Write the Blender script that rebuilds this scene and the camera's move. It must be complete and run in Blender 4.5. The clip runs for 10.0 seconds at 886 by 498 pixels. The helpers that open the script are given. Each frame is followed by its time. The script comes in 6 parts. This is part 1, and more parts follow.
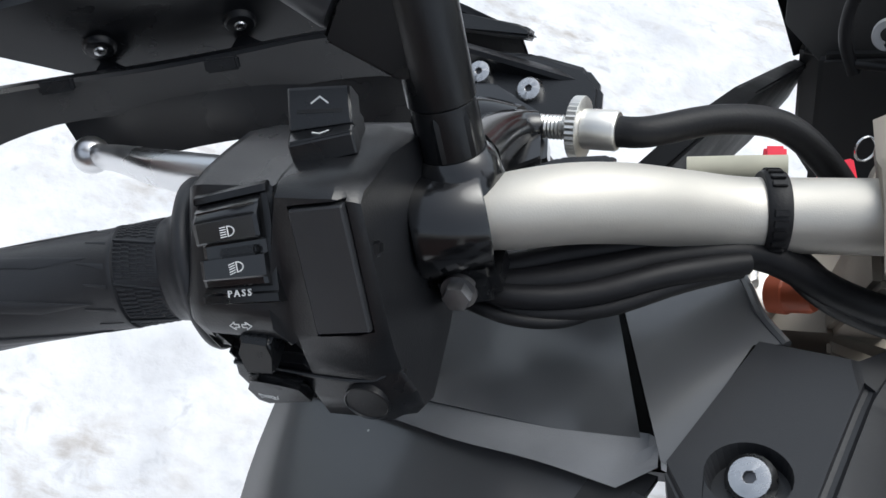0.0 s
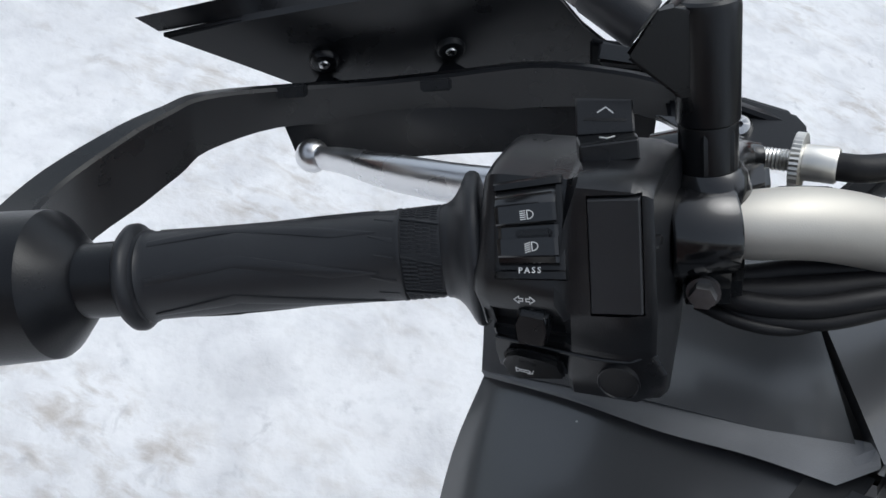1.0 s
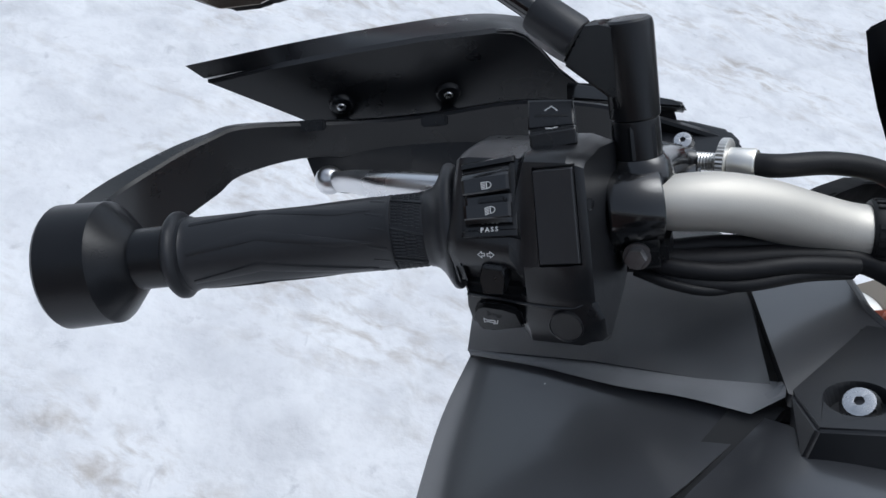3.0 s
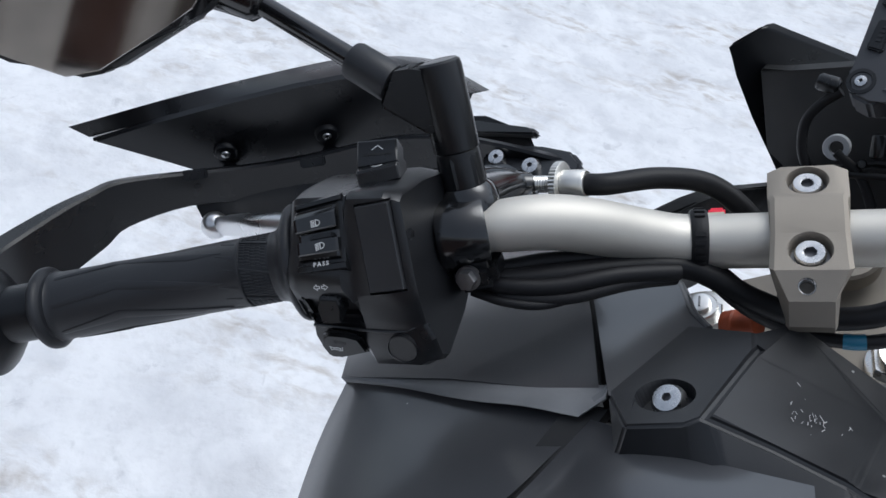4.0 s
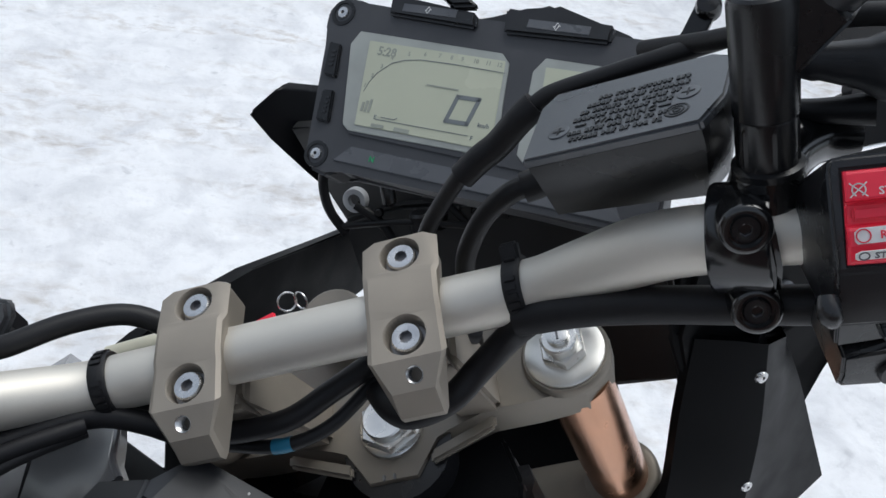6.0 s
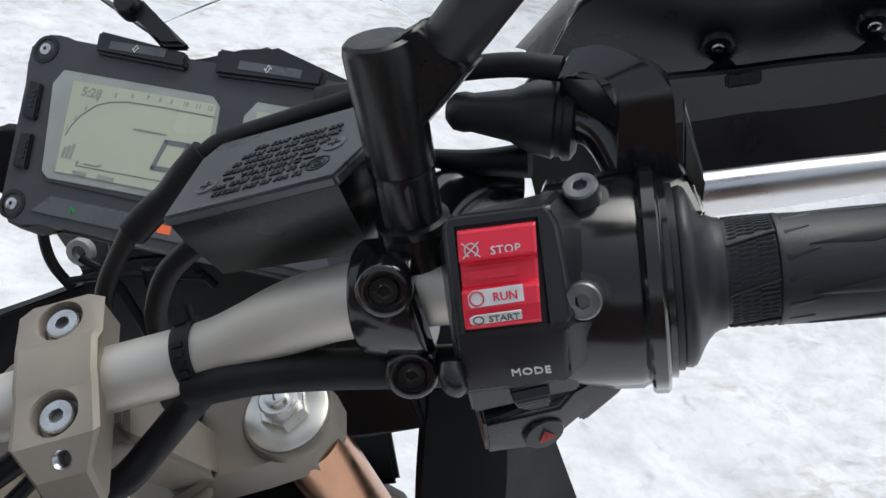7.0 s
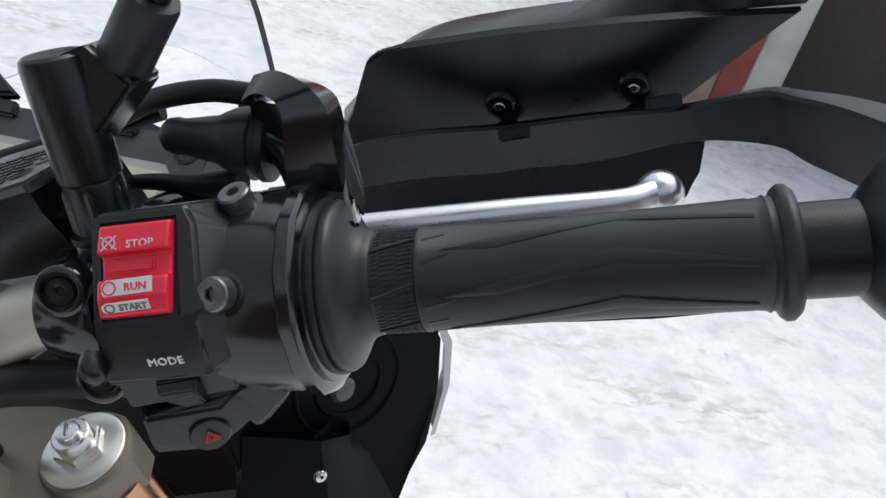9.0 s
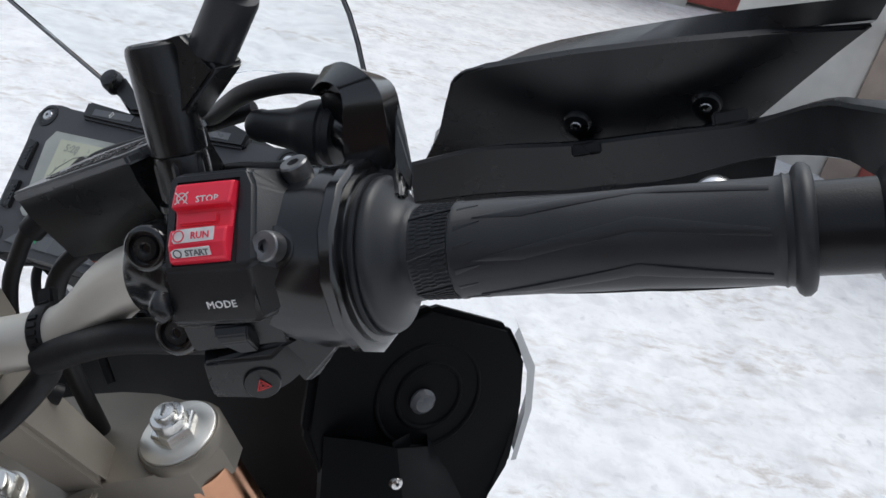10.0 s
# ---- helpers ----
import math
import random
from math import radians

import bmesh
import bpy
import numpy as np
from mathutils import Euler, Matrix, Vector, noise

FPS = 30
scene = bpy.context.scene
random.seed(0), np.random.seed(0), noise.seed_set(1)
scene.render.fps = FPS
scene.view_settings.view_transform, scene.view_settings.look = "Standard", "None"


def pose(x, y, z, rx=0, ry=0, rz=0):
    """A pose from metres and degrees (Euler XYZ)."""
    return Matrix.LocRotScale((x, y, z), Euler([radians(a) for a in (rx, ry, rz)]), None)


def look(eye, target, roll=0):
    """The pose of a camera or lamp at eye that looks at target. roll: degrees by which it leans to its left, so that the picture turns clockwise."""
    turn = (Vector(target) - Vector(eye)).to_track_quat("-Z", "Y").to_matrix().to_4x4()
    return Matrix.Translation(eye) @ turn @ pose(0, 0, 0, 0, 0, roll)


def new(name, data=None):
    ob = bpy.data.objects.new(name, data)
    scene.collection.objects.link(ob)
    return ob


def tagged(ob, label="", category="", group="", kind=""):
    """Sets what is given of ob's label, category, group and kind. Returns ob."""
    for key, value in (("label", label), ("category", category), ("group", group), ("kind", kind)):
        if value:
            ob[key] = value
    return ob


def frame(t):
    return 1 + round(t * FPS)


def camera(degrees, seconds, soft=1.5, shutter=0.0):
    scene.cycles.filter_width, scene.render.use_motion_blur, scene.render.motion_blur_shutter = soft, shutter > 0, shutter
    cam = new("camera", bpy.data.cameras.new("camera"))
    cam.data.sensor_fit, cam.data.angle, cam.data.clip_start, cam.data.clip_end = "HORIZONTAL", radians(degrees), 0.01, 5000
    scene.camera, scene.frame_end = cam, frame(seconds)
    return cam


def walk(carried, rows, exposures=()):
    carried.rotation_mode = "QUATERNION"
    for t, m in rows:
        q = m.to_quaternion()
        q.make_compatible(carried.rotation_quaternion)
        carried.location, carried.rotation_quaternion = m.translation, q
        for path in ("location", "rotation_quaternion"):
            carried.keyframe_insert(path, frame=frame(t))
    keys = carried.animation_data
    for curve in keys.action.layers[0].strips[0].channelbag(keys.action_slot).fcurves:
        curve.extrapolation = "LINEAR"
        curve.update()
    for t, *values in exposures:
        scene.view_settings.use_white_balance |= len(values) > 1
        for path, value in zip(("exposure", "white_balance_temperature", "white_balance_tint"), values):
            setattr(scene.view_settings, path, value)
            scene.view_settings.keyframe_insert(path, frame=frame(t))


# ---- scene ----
cam = camera(54.8, 10.0)
PATH = [
    (0, (-0.235, -0.217, 1.397), (-0.132, 0.988, -0.196), 20.9),
    (0.5, (-0.281, -0.254, 1.393), (-0.25, 0.995, -0.169), 21.6),
    (1, (-0.304, -0.277, 1.394), (-0.337, 0.998, -0.146), 21.1),
    (1.5, (-0.313, -0.301, 1.4), (-0.399, 0.998, -0.119), 20.0),
    (2, (-0.306, -0.326, 1.411), (-0.445, 1.004, -0.077), 18.4),
    (2.2, (-0.303, -0.333, 1.411), (-0.454, 1.008, -0.065), 17.8),
    (3.3, (-0.239, -0.369, 1.428), (-0.452, 1.056, 0.042), 15.5),
    (3.5, (-0.231, -0.373, 1.433), (-0.448, 1.062, 0.058), 14.9),
    (4, (-0.187, -0.359, 1.456), (-0.369, 1.1, 0.1), 12.6),
    (4.5, (-0.133, -0.328, 1.472), (-0.237, 1.141, 0.119), 10.6),
    (5, (-0.075, -0.3, 1.493), (-0.094, 1.169, 0.136), 9.2),
    (5.5, (-0.034, -0.291, 1.516), (0.03, 1.18, 0.162), 8.4),
    (6, (0.022, -0.275, 1.54), (0.246, 1.217, 0.227), 10.0),
    (6.2, (0.04, -0.27, 1.545), (0.338, 1.229, 0.255), 11.4),
    (7.3, (0.118, -0.254, 1.543), (0.769, 1.239, 0.382), 17.1),
    (7.5, (0.129, -0.255, 1.549), (0.807, 1.229, 0.393), 17.1),
    (8, (0.146, -0.264, 1.551), (0.865, 1.233, 0.437), 17.3),
    (8.5, (0.171, -0.281, 1.554), (0.882, 1.262, 0.498), 17.8),
    (9, (0.203, -0.31, 1.555), (0.796, 1.325, 0.567), 17.3),
    (9.5, (0.214, -0.337, 1.545), (0.611, 1.377, 0.596), 15.9),
    (10, (0.238, -0.353, 1.544), (0.503, 1.401, 0.621), 14.5),
]
EXPOSURES = [(0, 0.5, 6200, 6), (0.5, 0.18, 6150, 6), (1, 0.14, 6100, 6), (2, 0.04, 6000, 6), (3.5, 0.1, 5850, 7), (4.5, 0.14, 5950, 7), (5.5, 0.16, 6050, 6), (6.2, 0.22, 6150, 6), (7.5, 0.32, 6350, 5), (9, 0.34, 6350, 7), (9.5, 0.36, 6300, 7), (10, 0.26, 6250, 7)]
walk(cam, [(t, look(eye, target, roll)) for t, eye, target, roll in PATH], EXPOSURES)

# ---- world and light ----
SUN_ELEV, SUN_AZ = 66.0, 35.0
world = bpy.data.worlds.new("overcast_sky")
scene.world = world
world.use_nodes = True
wn, wl = world.node_tree.nodes, world.node_tree.links
sky = wn.new("ShaderNodeTexSky")
sky.sky_type, sky.sun_disc = "NISHITA", False
sky.sun_elevation, sky.sun_rotation = radians(SUN_ELEV), radians(SUN_AZ)
sky.air_density, sky.dust_density, sky.ozone_density = 1.0, 4.0, 1.0
grey = wn.new("ShaderNodeHueSaturation")
grey.inputs["Saturation"].default_value = 0.42
wl.new(sky.outputs[0], grey.inputs["Color"])
wl.new(grey.outputs[0], wn["Background"].inputs["Color"])
wn["Background"].inputs["Strength"].default_value = 0.145
sun_data = bpy.data.lights.new("sun", "SUN")
sun_data.energy, sun_data.angle, sun_data.color = 0.5, radians(40), (1.0, 0.97, 0.93)
sun = new("sun", sun_data)
az, el = radians(SUN_AZ), radians(SUN_ELEV)
sun.matrix_world = look((10 * math.sin(az) * math.cos(el), 10 * math.cos(az) * math.cos(el), 10 * math.sin(el)), (0, 0, 0))


# ---- materials ----
def material(name, color, rough=0.5, metal=0.0, grain=0.0, grain_scale=400.0, mottled=0.15, mottle_scale=25.0, rough_var=0.08,
             clear=0.0, dust=0.0, emit=0.0, spec=0.5):
    """A surface with colour and roughness varied at two scales, fine relief and sparse dust specks."""
    m = bpy.data.materials.new(name)
    m.use_nodes = True
    n, l = m.node_tree.nodes, m.node_tree.links
    b = n["Principled BSDF"]
    b.inputs["Metallic"].default_value = metal
    b.inputs["Coat Weight"].default_value = clear
    b.inputs["Coat Roughness"].default_value = 0.15
    b.inputs["Specular IOR Level"].default_value = spec
    co = n.new("ShaderNodeTexCoord")
    big = n.new("ShaderNodeTexNoise")
    big.inputs["Scale"].default_value, big.inputs["Detail"].default_value = mottle_scale, 6.0
    l.new(co.outputs["Object"], big.inputs["Vector"])
    ramp = n.new("ShaderNodeMapRange")
    ramp.inputs["From Min"].default_value, ramp.inputs["From Max"].default_value = 0.3, 0.7
    ramp.inputs["To Min"].default_value, ramp.inputs["To Max"].default_value = 1 - mottled, 1 + mottled
    l.new(big.outputs["Fac"], ramp.inputs["Value"])
    mul = n.new("ShaderNodeVectorMath")
    mul.operation = "SCALE"
    mul.inputs[0].default_value = color
    l.new(ramp.outputs[0], mul.inputs["Scale"])
    out = mul.outputs[0]
    fine = n.new("ShaderNodeTexNoise")
    fine.inputs["Scale"].default_value, fine.inputs["Detail"].default_value = grain_scale, 3.0
    l.new(co.outputs["Object"], fine.inputs["Vector"])
    rr = n.new("ShaderNodeMapRange")
    rr.inputs["From Min"].default_value, rr.inputs["From Max"].default_value = 0.3, 0.7
    rr.inputs["To Min"].default_value, rr.inputs["To Max"].default_value = max(0.02, rough - rough_var), min(1, rough + rough_var)
    l.new(big.outputs["Fac"], rr.inputs["Value"])
    l.new(rr.outputs[0], b.inputs["Roughness"])
    if dust:
        vor = n.new("ShaderNodeTexVoronoi")
        vor.inputs["Scale"].default_value = 130.0
        l.new(co.outputs["Object"], vor.inputs["Vector"])
        lt = n.new("ShaderNodeMath")
        lt.operation, lt.inputs[1].default_value = "LESS_THAN", 0.09
        l.new(vor.outputs["Distance"], lt.inputs[0])
        gt = n.new("ShaderNodeMath")
        gt.operation, gt.inputs[1].default_value = "GREATER_THAN", 1 - dust
        sep = n.new("ShaderNodeSeparateColor")
        l.new(vor.outputs["Color"], sep.inputs[0])
        l.new(sep.outputs[0], gt.inputs[0])
        both = n.new("ShaderNodeMath")
        both.operation = "MULTIPLY"
        l.new(lt.outputs[0], both.inputs[0])
        l.new(gt.outputs[0], both.inputs[1])
        mix = n.new("ShaderNodeMix")
        mix.data_type = "RGBA"
        l.new(both.outputs[0], mix.inputs["Factor"])
        l.new(out, mix.inputs["A"])
        mix.inputs["B"].default_value = (0.35, 0.35, 0.34, 1)
        out = mix.outputs["Result"]
    l.new(out, b.inputs["Base Color"])
    if grain:
        bump = n.new("ShaderNodeBump")
        bump.inputs["Strength"].default_value, bump.inputs["Distance"].default_value = grain, 0.0004
        l.new(fine.outputs["Fac"], bump.inputs["Height"])
        l.new(bump.outputs[0], b.inputs["Normal"])
    if emit:
        b.inputs["Emission Color"].default_value = (*color, 1)
        b.inputs["Emission Strength"].default_value = emit
    return m


PLASTIC = material("black_textured_plastic", (0.0102, 0.0108, 0.0125), 0.32, grain=0.22, grain_scale=1500, dust=0.004, spec=0.58)
PLASTIC_SMOOTH = material("black_satin_plastic", (0.0068, 0.0073, 0.0084), 0.28, grain=0.1, grain_scale=900, spec=0.5)
GLOSS = material("gloss_black_paint", (0.0065, 0.0068, 0.0078), 0.16, clear=0.5, dust=0.006, rough_var=0.04, spec=0.6)
SATIN = material("satin_black_casting", (0.0075, 0.008, 0.0095), 0.18, clear=0.35, dust=0.006, rough_var=0.04, spec=0.5)
GUARD = material("black_guard_plastic", (0.0078, 0.0085, 0.0104), 0.31, grain=0.2, grain_scale=1200, dust=0.004, spec=0.36)
RUBBER = material("grip_rubber", (0.024, 0.0255, 0.029), 0.42, grain=0.2, grain_scale=1800, dust=0.006, spec=0.4)
CABLE = material("black_cable_sheath", (0.009, 0.009, 0.0102), 0.5, grain=0.3, grain_scale=700, spec=0.32)
TAPE = material("black_vinyl_tape", (0.008, 0.008, 0.0095), 0.5, grain=0.9, grain_scale=110, spec=0.28)
PANEL = material("satin_black_body_panel", (0.042, 0.0435, 0.0475), 0.31, grain=0.25, grain_scale=2200, dust=0.02, rough_var=0.02, mottled=0.06, spec=1.0, clear=1.0)
TANK = material("satin_dark_grey_tank", (0.040, 0.0415, 0.046), 0.31, grain=0.2, grain_scale=2600, dust=0.012, rough_var=0.03, mottled=0.06, spec=1.0, clear=0.8)
# Lighter grey for the panel's fold; the sky's sheen is put into the colour.
FOLD = material("sky_lit_panel_edge", (0.17, 0.175, 0.185), 0.36, grain=0.4, grain_scale=1800, dust=0.02)
PAD = material("matt_black_cover", (0.016, 0.017, 0.0195), 0.38, grain=0.15, grain_scale=1800, dust=0.05, spec=0.5)
BAR = material("champagne_aluminium_bar", (0.64, 0.612, 0.555), 0.54, metal=0.7, grain=0.15, grain_scale=1500, mottled=0.06, mottle_scale=14)
CLAMP = material("bronze_anodised_clamp", (0.33, 0.295, 0.25), 0.6, metal=0.55, grain=0.25, grain_scale=2000, mottled=0.1)
TRIPLE = material("bronze_triple_clamp", (0.25, 0.225, 0.19), 0.5, metal=0.7, grain=0.2, grain_scale=1800, mottled=0.1)
STEEL = material("zinc_steel", (0.66, 0.66, 0.66), 0.26, metal=1.0, mottled=0.15, mottle_scale=120)
ALU = material("turned_aluminium", (0.80, 0.79, 0.76), 0.28, metal=1.0, mottled=0.08, mottle_scale=60)
LEVER = material("polished_aluminium_lever", (0.76, 0.76, 0.77), 0.3, metal=1.0, mottled=0.05, mottle_scale=30, grain=0.08, grain_scale=600)
DARKSTEEL = material("dark_steel_bolt", (0.22, 0.22, 0.225), 0.38, metal=0.9, mottled=0.2, mottle_scale=150)
# Black plastic of recessed parts, its shade put into colour and low specular.
DARKPL = material("shaded_inner_plastic", (0.0048, 0.0052, 0.006), 0.5, grain=0.2, grain_scale=900, dust=0.004, spec=0.06)
CREAM = material("cream_plastic_sleeve", (0.55, 0.53, 0.42), 0.45)
CAPALU = material("matt_machined_aluminium", (0.86, 0.84, 0.79), 0.42, metal=1.0, mottled=0.05, mottle_scale=60)
# Colour of hollows, slots and gaps, with their shade put into it.
DARK = material("shaded_recess", (0.011, 0.0115, 0.0125), 0.6)
RED = material("red_switch_plastic", (0.88, 0.028, 0.065), 0.34, grain=0.15, grain_scale=1500, mottled=0.05)
WHITE = material("white_print", (0.80, 0.80, 0.79), 0.5, mottled=0.1, mottle_scale=200)
GREYPRINT = material("grey_print", (0.42, 0.42, 0.42), 0.5)
REDPRINT = material("red_print", (0.6, 0.03, 0.03), 0.5)
COPPER = material("copper_fork_tube", (0.62, 0.33, 0.20), 0.22, metal=1.0, mottled=0.1, mottle_scale=40)
ORANGE = material("orange_rust_cap", (0.36, 0.075, 0.028), 0.5, mottled=0.25, mottle_scale=80)
LCD = material("pale_lcd_glass", (0.49, 0.51, 0.40), 0.25, mottled=0.03, mottle_scale=10, spec=0.4)
LCDRIM = material("frosted_lcd_rim", (0.34, 0.36, 0.34), 0.4)
LCDINK = material("lcd_segment", (0.17, 0.19, 0.20), 0.4)
LCDFAINT = material("lcd_faint_segment", (0.29, 0.31, 0.27), 0.4)
DASHGREY = material("dark_grey_dash_face", (0.048, 0.050, 0.056), 0.45, grain=0.2, grain_scale=1600)
STRIP = material("smoked_lamp_strip", (0.10, 0.105, 0.115), 0.3)
BLUE = material("blue_tape", (0.02, 0.15, 0.25), 0.4)
LAMPRED = material("lit_red_lamp", (0.8, 0.15, 0.05), 0.4, emit=0.12)
LAMPGREEN = material("lit_green_lamp", (0.02, 0.30, 0.11), 0.4, emit=0.03)
MIRROR = material("mirror_glass", (0.42, 0.40, 0.39), 0.04, metal=1.0, mottled=0.2, mottle_scale=8)
TYRE = material("tyre_rubber", (0.02, 0.02, 0.02), 0.8, grain=0.4, grain_scale=200)
LENS = material("clear_lamp_lens", (0.42, 0.43, 0.44), 0.2, mottled=0.05)
CONCRETE = material("pale_concrete", (0.58, 0.56, 0.52), 0.85, grain=0.5, grain_scale=60, mottled=0.2, mottle_scale=3)
REDDOOR = material("faded_red_door_paint", (0.31, 0.072, 0.058), 0.6, mottled=0.3, mottle_scale=4)
LIDGREY = material("dark_grey_lid_plastic", (0.055, 0.060, 0.068), 0.3, grain=0.2, grain_scale=1200, dust=0.01, spec=1.0)
BEIGE = material("beige_frame_paint", (0.36, 0.29, 0.24), 0.7, mottled=0.2, mottle_scale=5)
BROWNDOOR = material("dark_brown_door", (0.085, 0.045, 0.036), 0.7, mottled=0.3, mottle_scale=4)
NYLON = material("grey_nylon_ring", (0.45, 0.46, 0.47), 0.5)
# Dark door leaves, and the unlit inside of a doorway given as colour.
DOORDARK = material("dark_door_and_shaded_doorway", (0.075, 0.064, 0.055), 0.8)

PANELBLANK = material("satin_black_blank", (0.026, 0.027, 0.030), 0.42, grain=0.12, grain_scale=1600, rough_var=0.03, spec=0.5)
COWL = material("smooth_black_cowl", (0.0045, 0.005, 0.006), 0.36, grain=0.1, grain_scale=900, dust=0.006, spec=0.05)
# Darker metal for screw sockets; the hole's shade is put into the colour.
SOCKET = material("shaded_socket_recess", (0.22, 0.22, 0.23), 0.42, metal=0.8)

INKGREY = material("dark_grey_print", (0.14, 0.14, 0.145), 0.5)

# ---- mesh helpers; all bike parts are in millimetres of the handlebar's own frame ----
MM = 0.001
BARFRAME = Matrix(((0.9134, -0.0847, -0.3982, 0.001), (-0.0063, 0.9751, -0.2219, 0.0116), (0.4071, 0.2052, 0.8900, 1.2184), (0, 0, 0, 1)))
BASE = Vector((-0.62, -0.02, -1.09))  # the stance on the ground, in the bar's frame
bike = new("motorcycle")
bike.matrix_world = BARFRAME @ Matrix.Translation(BASE)
tagged(bike, "black adventure touring motorcycle leaning on packed snow, handlebar turned", "motorcycle")


def V(*p):
    return Vector(p)


def part(name, bm, mat, parent=None, label="", smooth=40):
    me = bpy.data.meshes.new(name)
    bmesh.ops.recalc_face_normals(bm, faces=bm.faces)
    for f in bm.faces:
        f.smooth = smooth > 0
    if smooth:
        lim = radians(smooth)
        for e in bm.edges:
            if len(e.link_faces) == 2 and e.calc_face_angle(0) > lim:
                e.smooth = False
    bm.transform(Matrix.Scale(MM, 4))
    bm.to_mesh(me)
    bm.free()
    me.materials.append(mat)
    ob = new(name, me)
    host = parent or bike
    ob.parent = host
    if host is bike:
        ob.matrix_basis = Matrix.Translation(-BASE)
    if label:
        ob["label"] = label
    return ob


def turn_steps(n):
    return [2 * math.pi * k / n for k in range(n)]


def catmull(pts, per=6):
    """A smooth line through points; each point may carry extra values."""
    p = [np.array(q, float) for q in pts]
    p = [2 * p[0] - p[1]] + p + [2 * p[-1] - p[-2]]
    out = []
    for i in range(1, len(p) - 2):
        a, b, c, d = p[i - 1:i + 3]
        for k in range(per):
            t = k / per
            out.append(0.5 * ((2 * b) + (c - a) * t + (2 * a - 5 * b + 4 * c - d) * t * t + (3 * b - a - 3 * c + d) * t ** 3))
    out.append(p[-2])
    return out


def loft(bm, rings, cap=True, closed=True):
    rows = [[bm.verts.new(q) for q in ring] for ring in rings]
    n = len(rows[0])
    for a, b in zip(rows, rows[1:]):
        for i in range(n if closed else n - 1):
            j = (i + 1) % n
            if len({a[i], a[j], b[j], b[i]}) == 4:
                bm.faces.new((a[i], a[j], b[j], b[i]))
    if cap and closed:
        bm.faces.new(rows[0][::-1])
        bm.faces.new(rows[-1])
    return rows


def axes(d, hint=(0, 0, 1)):
    d = Vector([float(k) for k in d]).normalized()
    u = Vector(hint) - d * d.dot(Vector(hint))
    if u.length < 1e-3:
        u = Vector((0, 1, 0)) - d * d.y
    u.normalize()
    return d, u, d.cross(u)


def tube(bm, pts, r, seg=16, per=6, hint=(0, 0, 1), flat=1.0, smooth=True):
    """A round bar or hose through points; r one radius or one for each point."""
    rs = r if isinstance(r, (list, tuple)) else [r] * len(pts)
    line = catmull([(*p, q) for p, q in zip(pts, rs)], per) if smooth else [np.array((*p, q), float) for p, q in zip(pts, rs)]
    rings = []
    for i, q in enumerate(line):
        a, b = line[max(0, i - 1)], line[min(len(line) - 1, i + 1)]
        d, u, v = axes(b[:3] - a[:3], hint)
        rad = float(q[3])
        rings.append([Vector(q[:3]) + rad * (math.cos(t) * u + flat * math.sin(t) * v) for t in turn_steps(seg)])
    loft(bm, rings)
    return bm


def turned(bm, origin, d, profile, seg=24, hint=(0, 0, 1), close=True):
    """A turned body: profile rows of (distance along d, radius)."""
    d, u, v = axes(d, hint)
    rings = [[Vector(origin) + h * d + max(r, 0.01) * (math.cos(t) * u + math.sin(t) * v) for t in turn_steps(seg)] for h, r in profile]
    loft(bm, rings, cap=close)
    return bm


def prism(bm, outline, depth, bevel=0.0, segs=2):
    """A plate: outline points in order, thickened by the vector depth, edges rounded by bevel."""
    a = [bm.verts.new(Vector(p)) for p in outline]
    b = [bm.verts.new(Vector(p) + Vector(depth)) for p in outline]
    n = len(a)
    made = [bm.faces.new(a[::-1]), bm.faces.new(b)] + [bm.faces.new((a[i], a[(i + 1) % n], b[(i + 1) % n], b[i])) for i in range(n)]
    if bevel:
        edges = list({e for f in made for e in f.edges})
        bmesh.ops.bevel(bm, geom=edges, offset=bevel, segments=segs, affect="EDGES", clamp_overlap=True)
    return bm


def box(bm, centre, size, x=(1, 0, 0), y=(0, 1, 0), bevel=1.0):
    x, y = Vector(x).normalized(), Vector(y).normalized()
    z = x.cross(y)
    c = Vector(centre)
    o = [c + x * sx * size[0] / 2 + y * sy * size[1] / 2 - z * size[2] / 2 for sx, sy in ((-1, -1), (1, -1), (1, 1), (-1, 1))]
    return prism(bm, o, z * size[2], bevel)


